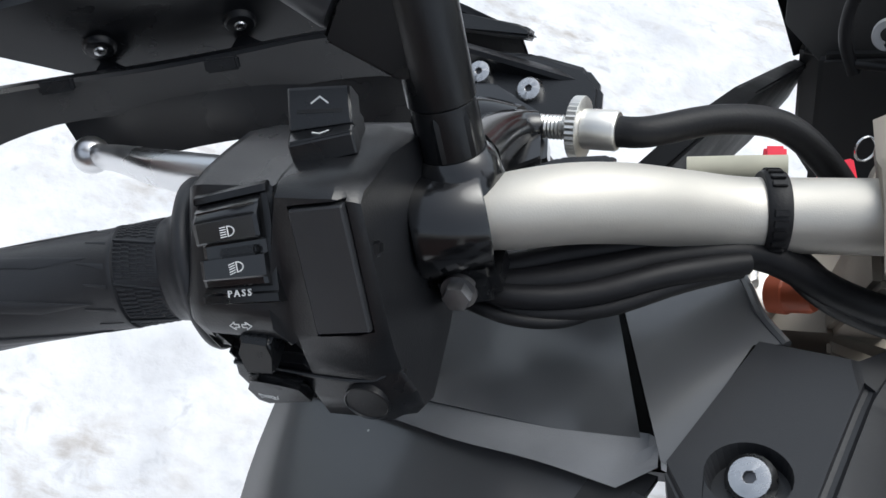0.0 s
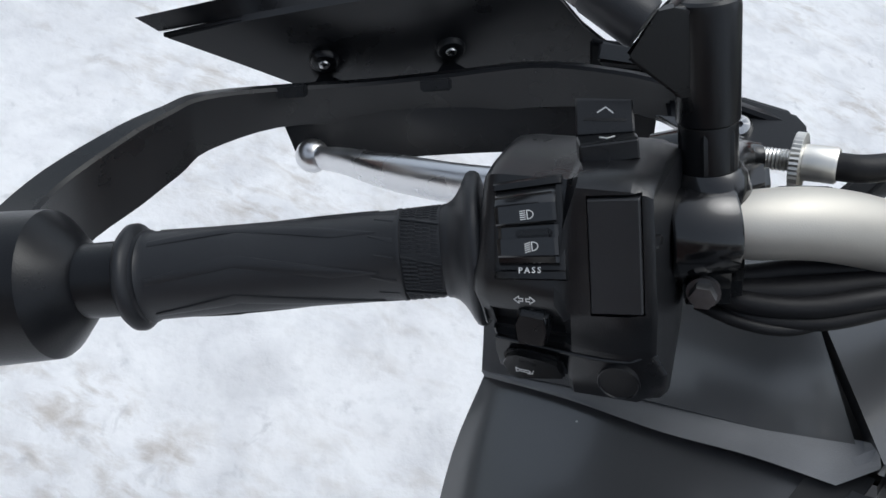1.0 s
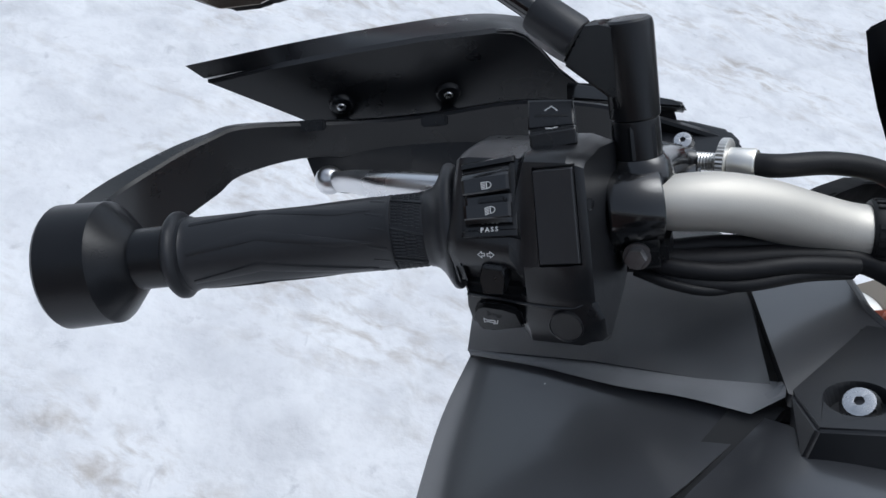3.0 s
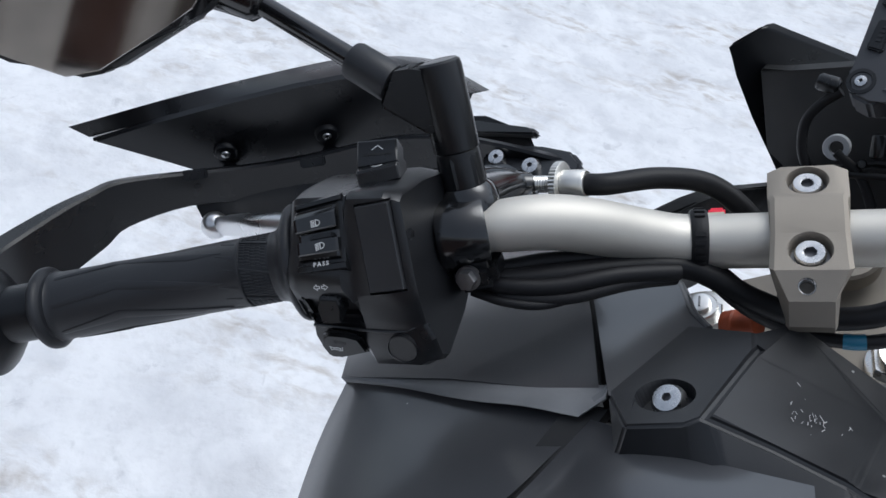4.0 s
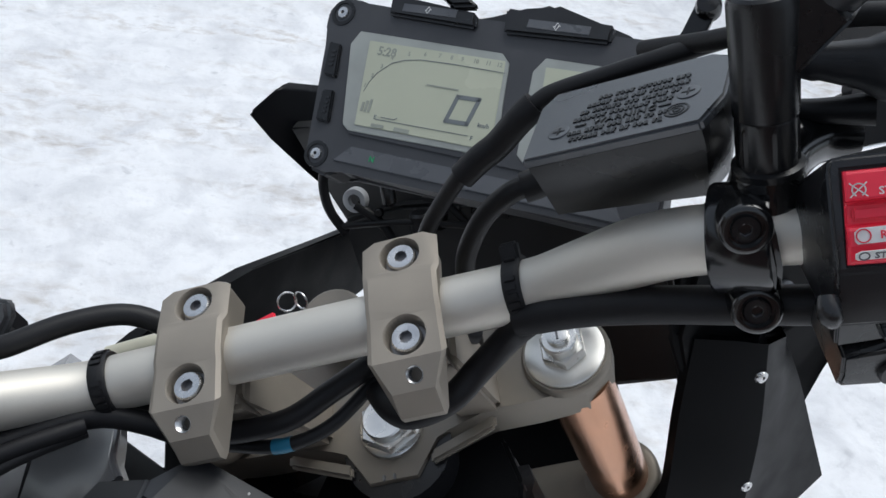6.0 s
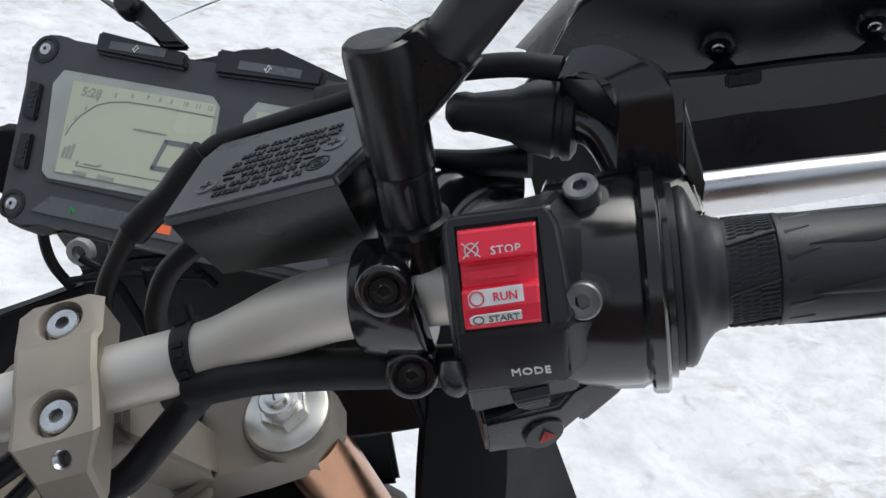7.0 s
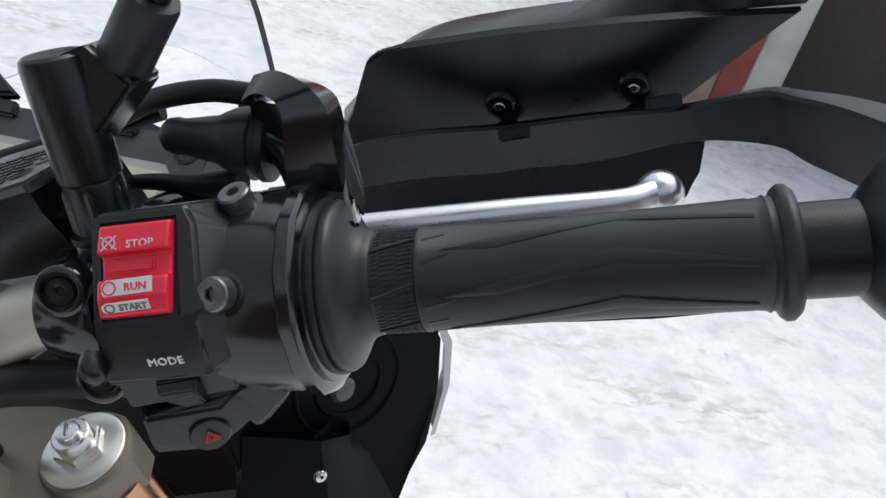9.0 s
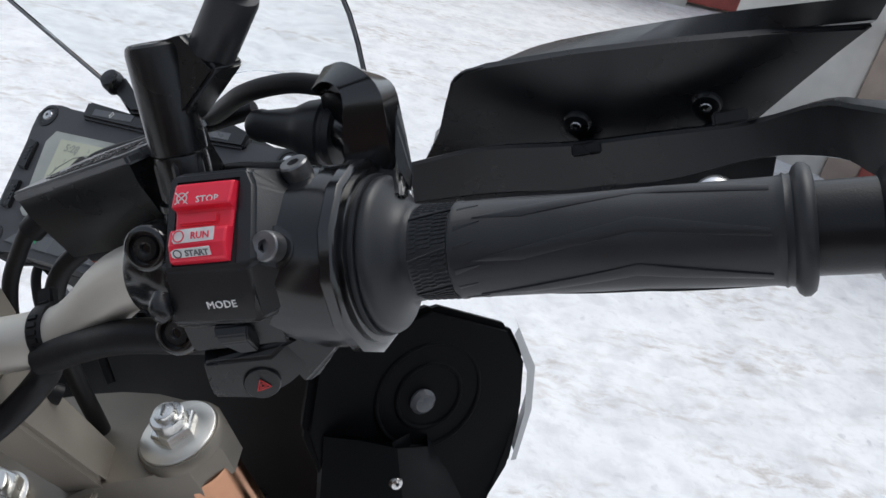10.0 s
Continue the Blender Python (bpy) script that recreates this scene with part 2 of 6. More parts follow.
def socket_bolt(name, at, d, r, h, parent=None, mat=STEEL, label="", seg=20, domed=False, hexhole=True):
    """A cap screw with a hexagonal socket, head top at the given point, axis d pointing out."""
    d, u, v = axes(d, (0.3, 0.8, 0.5))
    at = Vector(at)
    bm = bmesh.new()
    hx = r * (0.26 if domed else 0.43)
    ring = lambda rr, hh, n=seg: [at + d * hh + rr * (math.cos(t) * u + math.sin(t) * v) for t in turn_steps(n)]
    rows = [ring(r, -h), ring(r, -r * (0.55 if domed else 0.12)), ring(r * (0.78 if domed else 0.9), -r * 0.1 if domed else 0.0), ring(hx * 1.08, 0.0)]
    hexa = []
    for k in range(seg):
        t = 2 * math.pi * k / seg
        w = (t % (math.pi / 3)) - math.pi / 6
        hexa.append(hx * 0.9 / math.cos(w))
    hole = lambda hh, f=1.0: [at + d * hh + f * hexa[k] * (math.cos(2 * math.pi * k / seg) * u + math.sin(2 * math.pi * k / seg) * v) for k in range(seg)]
    if hexhole:
        rows += [hole(-0.1), hole(-r * 0.42)]
    loft(bm, rows)
    if hexhole:
        bm.faces.ensure_lookup_table()
        # Walls and floor of the socket take the darker, shade-toned metal.
        for fc in bm.faces:
            rel = fc.calc_center_median() - at
            if rel.dot(d) < -0.05 and (rel - d * rel.dot(d)).length < hx * 0.99:
                fc.material_index = 1
    ob = part(name, bm, mat, parent, label, 35)
    ob.data.materials.append(SOCKET)
    return ob


def hexnut(bm, at, d, r, h, hint=(0, 1, 0)):
    d, u, v = axes(d, hint)
    at = Vector(at)
    ring = lambda rr, hh: [at + d * hh + rr * (math.cos(t) * u + math.sin(t) * v) for t in np.linspace(0, 2 * math.pi, 6, endpoint=False)]
    loft(bm, [ring(r, 0), ring(r, h * 0.85), ring(r * 0.93, h)])
    return bm


def patch(bm, tl, tr, br, bl, rows, base=-4.0, edge=0.06):
    """A moulded key on four corners; rows of (share of the way down, height), with a skirt down to base."""
    tl, tr, br, bl = map(Vector, (tl, tr, br, bl))
    n = (tr - tl).cross(bl - tl).normalized() * -1
    us = (0.0, edge, 1 - edge, 1.0)
    at = lambda u, w: tl.lerp(tr, u).lerp(bl.lerp(br, u), w)
    grid = []
    rr = [(rows[0][0], base)] + list(rows) + [(rows[-1][0], base)]
    for w, h in rr:
        line = []
        line.append(at(0, w) + n * base)
        for u in us:
            low = 0.5 if u in (0.0, 1.0) and h != base else 0
            line.append(at(u, w) + n * (h - low))
        line.append(at(1, w) + n * base)
        grid.append([bm.verts.new(p) for p in line])
    for a, b in zip(grid, grid[1:]):
        for i in range(len(a) - 1):
            bm.faces.new((a[i], a[i + 1], b[i + 1], b[i]))
    bmesh.ops.remove_doubles(bm, verts=bm.verts, dist=0.02)
    return bm


def lettering(name, body, at, right, up, size, mat, parent, depth=0.25, align="LEFT", spacing=1.0, bold=0.035):
    """Raised print in the built-in font; size is the capital height in millimetres."""
    c = bpy.data.curves.new(name, "FONT")
    c.body, c.size, c.align_x, c.align_y, c.extrude, c.resolution_u, c.space_character = body, size / 0.69, align, "BOTTOM_BASELINE", depth, 2, spacing
    c.offset = bold * size
    tmp = bpy.data.objects.new(name, c)
    scene.collection.objects.link(tmp)
    me = bpy.data.meshes.new_from_object(tmp.evaluated_get(bpy.context.evaluated_depsgraph_get()))
    bpy.data.objects.remove(tmp)
    bm = bmesh.new()
    bm.from_mesh(me)
    bpy.data.meshes.remove(me)
    x = Vector(right).normalized()
    z = x.cross(Vector(up)).normalized()
    y = z.cross(x)
    bm.transform(Matrix((( x.x, y.x, z.x, at[0]), (x.y, y.y, z.y, at[1]), (x.z, y.z, z.z, at[2]), (0, 0, 0, 1))))
    return part(name, bm, mat, parent, smooth=0)


def carve(ob, bm):
    """Cuts the body in bm out of ob."""
    me = bpy.data.meshes.new("cutter")
    bmesh.ops.recalc_face_normals(bm, faces=bm.faces)
    bm.transform(Matrix.Scale(MM, 4))
    bm.to_mesh(me)
    bm.free()
    cut = new("cutter", me)
    cut.parent, cut.matrix_basis = ob.parent, ob.matrix_basis
    mod = ob.modifiers.new("cut", "BOOLEAN")
    mod.object, mod.operation, mod.solver = cut, "DIFFERENCE", "EXACT"
    bpy.context.view_layer.update()
    fresh = bpy.data.meshes.new_from_object(ob.evaluated_get(bpy.context.evaluated_depsgraph_get()))
    ob.modifiers.clear()
    fresh.name = ob.name
    ob.data = fresh
    bpy.data.objects.remove(cut)
    return ob


class Sheet:
    """A flat place on a surface: origin, right, up; marks are given in millimetres on it."""

    def __init__(self, at, right, up, lift=0.3):
        self.x = Vector(right).normalized()
        self.z = self.x.cross(Vector(up)).normalized()
        self.y = self.z.cross(self.x)
        self.at = Vector(at) + self.z * lift

    def p(self, x, y, h=0.0):
        return self.at + self.x * x + self.y * y + self.z * h

    def stroke(self, bm, pts, w=0.5, closed=False, h=0.25):
        q = list(pts) + ([pts[0]] if closed else [])
        for a, b in zip(q, q[1:]):
            a, b = Vector((*a, 0)), Vector((*b, 0))
            d = (b - a).normalized()
            s = Vector((-d.y, d.x, 0)) * w / 2
            a, b = a - d * w * 0.4, b + d * w * 0.4
            prism(bm, [self.p(*(a + s).xy), self.p(*(b + s).xy), self.p(*(b - s).xy), self.p(*(a - s).xy)], self.z * h)
        return bm

    def ring(self, bm, c, r, w=0.5, a0=0, a1=360, n=20):
        return self.stroke(bm, [(c[0] + r * math.cos(radians(a)), c[1] + r * math.sin(radians(a))) for a in np.linspace(a0, a1, n)], w)

    def bar(self, bm, x, y, w, h, depth=0.25, up=0.0):
        return prism(bm, [self.p(x, y, up), self.p(x + w, y, up), self.p(x + w, y + h, up), self.p(x, y + h, up)], self.z * depth)


def mirrored(pts):
    return [(-p[0], *p[1:]) for p in pts]

# ---- the ground ----
def snow_height(x, y):
    p = Vector((x, y, 0))
    h = 0.014 * noise.noise(p * 1.3) + 0.013 * noise.noise(p * 4.1 + V(7, 3, 1)) + 0.010 * noise.noise(p * 11.0 + V(1, 9, 4))
    h += 0.007 * noise.noise(p * 24.0) - 0.012 * max(0.0, noise.noise(p * 2.3 + V(4, 4, 8)) - 0.35)
    return h


def snow_ground():
    xs = list(np.arange(-2.4, 4.6, 0.028))
    ys = list(np.arange(-0.9, 5.2, 0.028))
    far = lambda lo, hi: ([lo - d for d in (400, 90, 25, 8, 3, 1.2, 0.4)], [hi + d for d in (0.4, 1.2, 3, 8, 25, 90, 400)])
    fx, fy = far(xs[0], xs[-1]), far(ys[0], ys[-1])
    xs, ys = fx[0] + xs + fx[1], fy[0] + ys + fy[1]
    verts = [(x, y, snow_height(x, y) if abs(x) < 8 and abs(y) < 8 else 0.0) for y in ys for x in xs]
    w = len(xs)
    faces = [(j * w + i, j * w + i + 1, (j + 1) * w + i + 1, (j + 1) * w + i) for j in range(len(ys) - 1) for i in range(w - 1)]
    me = bpy.data.meshes.new("ground")
    me.from_pydata(verts, [], faces)
    me.polygons.foreach_set("use_smooth", [True] * len(faces))
    m = bpy.data.materials.new("trampled_snow")
    m.use_nodes = True
    n, l = m.node_tree.nodes, m.node_tree.links
    b = n["Principled BSDF"]
    b.inputs["Roughness"].default_value = 0.75
    co = n.new("ShaderNodeTexCoord")

    def tex(scale, detail, rough=0.55, stretch=None, dist=0.0):
        t = n.new("ShaderNodeTexNoise")
        t.inputs["Scale"].default_value, t.inputs["Detail"].default_value, t.inputs["Roughness"].default_value = scale, detail, rough
        t.inputs["Distortion"].default_value = dist
        if stretch:
            mp = n.new("ShaderNodeMapping")
            mp.inputs["Rotation"].default_value = (0, 0, radians(stretch[0]))
            mp.inputs["Scale"].default_value = (1, stretch[1], 1)
            l.new(co.outputs["Object"], mp.inputs["Vector"])
            l.new(mp.outputs[0], t.inputs["Vector"])
        else:
            l.new(co.outputs["Object"], t.inputs["Vector"])
        return t

    def ramp(src, lo, hi, a=0.0, c=1.0):
        r = n.new("ShaderNodeMapRange")
        r.inputs["From Min"].default_value, r.inputs["From Max"].default_value = lo, hi
        r.inputs["To Min"].default_value, r.inputs["To Max"].default_value = a, c
        l.new(src.outputs[0], r.inputs["Value"])
        return r

    def mix(fac, a, c):
        k = n.new("ShaderNodeMix")
        k.data_type = "RGBA"
        l.new(fac.outputs[0], k.inputs["Factor"])
        for sock, val in (("A", a), ("B", c)):
            if isinstance(val, tuple):
                k.inputs[sock].default_value = (*val, 1)
            else:
                l.new(val, k.inputs[sock])
        return k.outputs["Result"]

    patches = ramp(tex(3.2, 5, 0.6), 0.42, 0.66)
    col = mix(patches, (0.82, 0.83, 0.85), (0.73, 0.74, 0.765))
    hollows = ramp(tex(8, 5, 0.55, None, 0.4), 0.47, 0.67, 0, 0.5)
    col = mix(hollows, col, (0.56, 0.57, 0.60))
    spots = ramp(tex(17, 4, 0.55, None, 0.5), 0.64, 0.74, 0, 0.45)
    col = mix(spots, col, (0.42, 0.43, 0.46))
    grit = ramp(tex(34, 4, 0.6), 0.52, 0.74, 0, 0.3)
    col = mix(grit, col, (0.52, 0.53, 0.55))
    where = ramp(tex(1.1, 4, 0.6, (12, 3.2)), 0.46, 0.62)
    streak = ramp(tex(12, 5, 0.6, (12, 2.0), 0.35), 0.46, 0.70)
    dirt = n.new("ShaderNodeMath")
    dirt.operation = "MULTIPLY"
    l.new(where.outputs[0], dirt.inputs[0])
    l.new(streak.outputs[0], dirt.inputs[1])
    dm = ramp(dirt, 0.0, 1.0, 0, 0.6)
    col = mix(dm, col, (0.31, 0.25, 0.19))
    l.new(col, b.inputs["Base Color"])
    bump = n.new("ShaderNodeBump")
    bump.inputs["Strength"].default_value, bump.inputs["Distance"].default_value = 0.30, 0.014
    l.new(tex(26, 5, 0.58).outputs[0], bump.inputs["Height"])
    l.new(bump.outputs[0], b.inputs["Normal"])
    me.materials.append(m)
    return tagged(new("ground", me), "trampled packed snow with brown dirt streaks", "snow", kind="structure")


snow_ground()

# ---- handlebar, clamps, fork ----
HALF = [(0, 10, -14, 15), (60, 10, -14, 15), (105, 9, -13, 15), (125, 6, -8, 15), (145, 0, 6, 15), (166, -9, 25, 15), (184, -17, 38, 14.6), (202, -24, 44.5, 14), (225, -31, 48, 12.2), (320, -59, 57, 12), (446, -96, 69.5, 12), (486, -107.7, 73.6, 12)]


def axis_at(x):
    """The bar's centre line at a distance along it."""
    ax = abs(x)
    for a, b in zip(HALF, HALF[1:]):
        if a[0] <= ax <= b[0]:
            t = (ax - a[0]) / (b[0] - a[0])
            return V(x, a[1] + t * (b[1] - a[1]), a[2] + t * (b[2] - a[2]))


OUT_R = V(126, -37, 12.5).normalized()
OUT_L = V(-126, -37, 12.5).normalized()
bm = tube(bmesh.new(), mirrored(HALF[:0:-1]) and [p[:3] for p in mirrored(HALF[:0:-1])] + [p[:3] for p in HALF], [p[3] for p in HALF[:0:-1]] + [p[3] for p in HALF], 32, 6)
handlebar = part("handlebar", bm, BAR, label="champagne anodised aluminium tapered handlebar", smooth=60)

for s in (-1, 1):
    bm = bmesh.new()
    c = V(s * 113, 9, -12)
    d, u, v = axes((s * 1, -0.1, 0.15))
    ringp = lambda h, r: [c + d * h + r * (math.cos(t) * u + math.sin(t) * v) for t in turn_steps(32)]
    loft(bm, [ringp(-4.5, 14.5), ringp(-4.5, 16.6), ringp(-3.6, 17.2), ringp(3.6, 17.2), ringp(4.5, 16.6), ringp(4.5, 14.5)], cap=False)
    band = part("cable_band", bm, CABLE, label="ribbed black rubber cable band round the bar")
    bm = bmesh.new()
    for t in np.linspace(0.2, 2 * math.pi - 0.5, 24):
        o = c + 17.4 * (math.cos(t) * u + math.sin(t) * v)
        box(bm, o, (5.6, 2.6, 1.6), d, -math.sin(t) * u + math.cos(t) * v, 0.3)
    part("band_teeth", bm, CABLE, band)
    bm = bmesh.new()
    o = c + 19 * (math.cos(-0.75) * u + math.sin(-0.75) * v) if s > 0 else c + 19 * (math.cos(2.6) * u + math.sin(2.6) * v)
    box(bm, o, (9.5, 11, 6), d, V(0, 0.8, 0.6), 1.2)
    part("band_buckle", bm, CABLE, band)


def riser(s):
    """One handlebar clamp: lower post and faceted cap with two cap screws and a threaded hole."""
    x = s * 57
    prof = [(52, -6), (47, 3), (26, 5), (21, 7), (4, 7), (-1, 5.5), (-24, 4.5), (-37, -4), (-44, -16), (-43, -22), (50, -26)]
    bm = bmesh.new()
    loft(bm, [[V(x + dx, 4 + (y - 4) * sc, -14 + (z + 14) * sc) for y, z in prof] for dx, sc in ((-20, 0.93), (-17.5, 1.0), (17.5, 1.0), (20, 0.93))])
    for vtx in bm.verts:  # the rear and front corners are cut back
        if vtx.co.y < -34:
            vtx.co.x = x + (vtx.co.x - x) * 0.60
        elif vtx.co.y < -20:
            vtx.co.x = x + (vtx.co.x - x) * 0.97
        elif vtx.co.y > 45:
            vtx.co.x = x + (vtx.co.x - x) * 0.74
        elif -2 < vtx.co.y < 23 and vtx.co.z > 0:
            vtx.co.x = x + (vtx.co.x - x) * 0.93
    bmesh.ops.bevel(bm, geom=[e for e in bm.edges if e.calc_face_angle(0) > 0.45], offset=1.0, segments=2, affect="EDGES", clamp_overlap=True)
    cap = part("handlebar_clamp", bm, CLAMP, label="bronze anodised faceted handlebar clamp", smooth=25)
    for y, z in ((36, 4.5), (-11.5, 5.5)):
        d = V(0, 0.03 if y > 0 else -0.03, 1)
        carve(cap, turned(bmesh.new(), V(x, y, z), d, [(-8.5, 9.6), (-1.5, 10.3), (0, 11.0), (8, 13.5)], 32))
        bm = turned(bmesh.new(), V(x, y, z), d, [(-8.4, 9.4), (-8.0, 9.3), (-8.0, 0)], 28)
        part("bolt_well", bm, DARKSTEEL, cap)
        socket_bolt("cap_screw", V(x, y, z) + d * -2.6, d, 7.7, 6.0, cap, STEEL, "silver hexagon socket cap screw")
    d = V(0, -0.45, 0.89).normalized()
    carve(cap, turned(bmesh.new(), V(x + 2 * s, -31, 0.6), d, [(-10, 4.3), (0.0, 4.3), (0.6, 5.2), (6, 5.4)], 20))
    bm = turned(bmesh.new(), V(x + 2 * s, -31, 0.6), d, [(-9.8 + k * 0.6, 4.2 if k % 2 else 3.6) for k in range(16)], 20, close=False)
    part("threaded_hole", bm, STEEL, cap)
    bm = bmesh.new()
    for z, y, w, dp in ((-164, 34, 15, 16), (-150, 32, 12, 13), (-60, 16, 12, 13), (-30, 8, 16, 20)):
        for sx, sy in ((-1, -1), (1, -1), (1, 1), (-1, 1)):
            bm.verts.new(V(x + sx * w, y + sy * dp, z))
    bmesh.ops.convex_hull(bm, input=bm.verts)
    bmesh.ops.bevel(bm, geom=list(bm.edges), offset=3.0, segments=2, affect="EDGES", clamp_overlap=True)
    part("riser_post", bm, CLAMP, cap)


riser(-1)
riser(1)

SINK = V(-2, 12, -27)  # the fork group sits lower on the steering axis


def sunk(ob):
    ob.matrix_basis = Matrix.Translation(SINK * MM - BASE)
    return ob


bm = bmesh.new()
right_half = [(0, -31), (16, -31), (31, -8), (40, -4), (66, 4), (98, 4), (128, 6), (147, 22), (150, 40), (140, 58), (118, 66), (98, 76), (70, 84), (42, 88), (0, 90)]
outline = [V(x, y, -144) for x, y in right_half] + [V(-x, y, -144) for x, y in right_half[-2:0:-1]]
loft(bm, [[V(p.x * 0.97, 24 + (p.y - 24) * 0.94, p.z - 20) for p in outline], [p - V(0, 0, 16) for p in outline], [p + V(0, 0, 9) for p in outline], [V(p.x * 0.985, 30 + (p.y - 30) * 0.955, p.z + 16) for p in outline]])
bmesh.ops.bevel(bm, geom=[e for e in bm.edges if e.calc_face_angle(0) > 0.5], offset=0.7, segments=2, affect="EDGES", clamp_overlap=True)
triple = sunk(part("triple_clamp", bm, TRIPLE, label="bronze anodised fork triple clamp", smooth=30))
for x0, x1, y0, y1 in ((26, 70, -17, -1), (-70, -26, -1, -17)):
    bm = bmesh.new()
    prism(bm, [V(x0, y0 - 7, -131), V(x1, y1 - 7, -131), V(x1, y1 + 2, -131), V(x0, y0 + 2, -131)], (0, 0, 6), 2.0)
    part("clamp_rib", bm, TRIPLE, triple)
bm = bmesh.new()
for x in (-6, 1):
    box(bm, V(x, -26.6, -130), (1.8, 4, 7), bevel=0.5)
part("pinch_slot", bm, DARKSTEEL, triple)
bm = bmesh.new()
turned(bm, V(1, 6, -128), (0, 0, 1), [(0, 21), (3, 21), (3.6, 20), (3.8, 15)], 40)
part("stem_washer", bm, ALU, triple)
bm = hexnut(bmesh.new(), V(1, 6, -124.5), (0, 0, 1), 19.5, 9)
part("stem_nut", bm, ALU, triple, "silver hexagon steering stem nut")
bm = bmesh.new()
turned(bm, V(1, 6, -117), (0, 0, 1), [(0, 14.6), (6.4, 14.4), (7.2, 13.4), (6.6, 9.5), (6.8, 5), (6.3, 0)], 36)
part("stem_cap", bm, ALU, triple)
FORK = V(-0.05, 0.05, 1.0)
for s in (-1, 1):
    c = V(118 * s + 3 * (s > 0), 31, -124 - 4 * (s > 0))
    bm = bmesh.new()
    turned(bm, c, FORK, [(-2, 29), (4, 29), (6, 27.5), (6, 26)], 40)
    leg = sunk(part("fork_leg", bm, TRIPLE, label="fork leg with turned cap in bronze clamp"))
    bm = bmesh.new()
    turned(bm, c, FORK, [(4, 26), (7.5, 26), (8.4, 25), (9.2, 14), (9.3, 0)], 40)
    part("fork_cap", bm, CAPALU, leg, "bright turned aluminium fork cap")
    bm = hexnut(bmesh.new(), c + FORK * 9, FORK, 15.5, 8)
    part("adjuster_nut", bm, ALU, leg)
    bm = bmesh.new()
    turned(bm, c + FORK * 15, FORK, [(0, 11.6), (9, 11.6), (10, 10.6), (10.2, 7.4), (14, 7.2), (14.5, 5.5), (14.5, 0)], 24)
    part("preload_adjuster", bm, ALU, leg)
    bm = bmesh.new()
    box(bm, c + FORK * 29.8, (1.4, 8, 2), bevel=0.2)
    part("screw_slot", bm, DARKSTEEL, leg)
    bm = bmesh.new()
    turned(bm, c, FORK, [(-205, 24), (-24, 24)], 40)
    part("fork_tube", bm, COPPER, leg, "copper coloured fork tube")
    bm = bmesh.new()
    turned(bm, c, FORK, [(-232, 26), (-226, 33), (-206, 33), (-202.5, 31.5), (-201, 29), (-201, 24)], 40)
    part("lower_clamp", bm, TRIPLE, leg)
    bm = bmesh.new()
    turned(bm, c, FORK, [(-980, 30), (-520, 30), (-238, 27)], 32)
    part("fork_outer", bm, COPPER, leg)
bm = bmesh.new()
prism(bm, [V(-104, -22, -350), V(-60, -34, -350), V(66, -34, -350), V(128, -16, -350), V(134, 40, -350), V(-104, 40, -350)], (0, 0, 20), 4)
sunk(part("lower_triple_clamp", bm, TRIPLE))
bm = turned(bmesh.new(), V(1, 6, -420), (0, 0, 1), [(0, 38), (40, 34), (230, 33), (262, 36)], 32)
part("steering_head", bm, PLASTIC, label="black frame steering head")
bm = prism(bmesh.new(), [V(-100, 6, -190), V(10, -40, -195), V(60, -60, -200), V(76, -10, -230), V(70, 20, -240), V(-80, 30, -230)], (0, -10, -180), 8)
part("frame_spar", bm, PLASTIC, label="black frame spar below the clamp")
# Added dark panel: stands in for the shaded depth behind the fork.
bm = prism(bmesh.new(), [V(-60, -80, -390), V(40, -80, -390), V(96, -10, -390), V(108, 50, -390), V(112, 110, -390), V(60, 150, -390), V(-60, 150, -390)], (0, 0, -24), 5)
part("dark_gap_panel", bm, DARKPL, label="added dark panel closing the gap behind the fork")

bm = bmesh.new()
hub = V(0, 33, -128) - FORK * 930 + V(0, 40, 0)
rows = []
for t in turn_steps(56):
    o = V(0, math.cos(t), math.sin(t))
    rows.append([hub + o * r + V(x, 0, 0) for x, r in ((-30, 215), (-52, 250), (-46, 285), (-25, 304), (0, 309), (25, 304), (46, 285), (52, 250), (30, 215))])
rows.append(rows[0])
loft(bm, rows, cap=False, closed=True)
wheel = part("front_wheel", bm, TYRE, label="front wheel with black tyre")
bm = turned(bmesh.new(), hub, (1, 0, 0), [(-40, 216), (-40, 200), (-20, 190), (20, 190), (40, 200), (40, 216)], 48)
part("rim", bm, GLOSS, wheel)

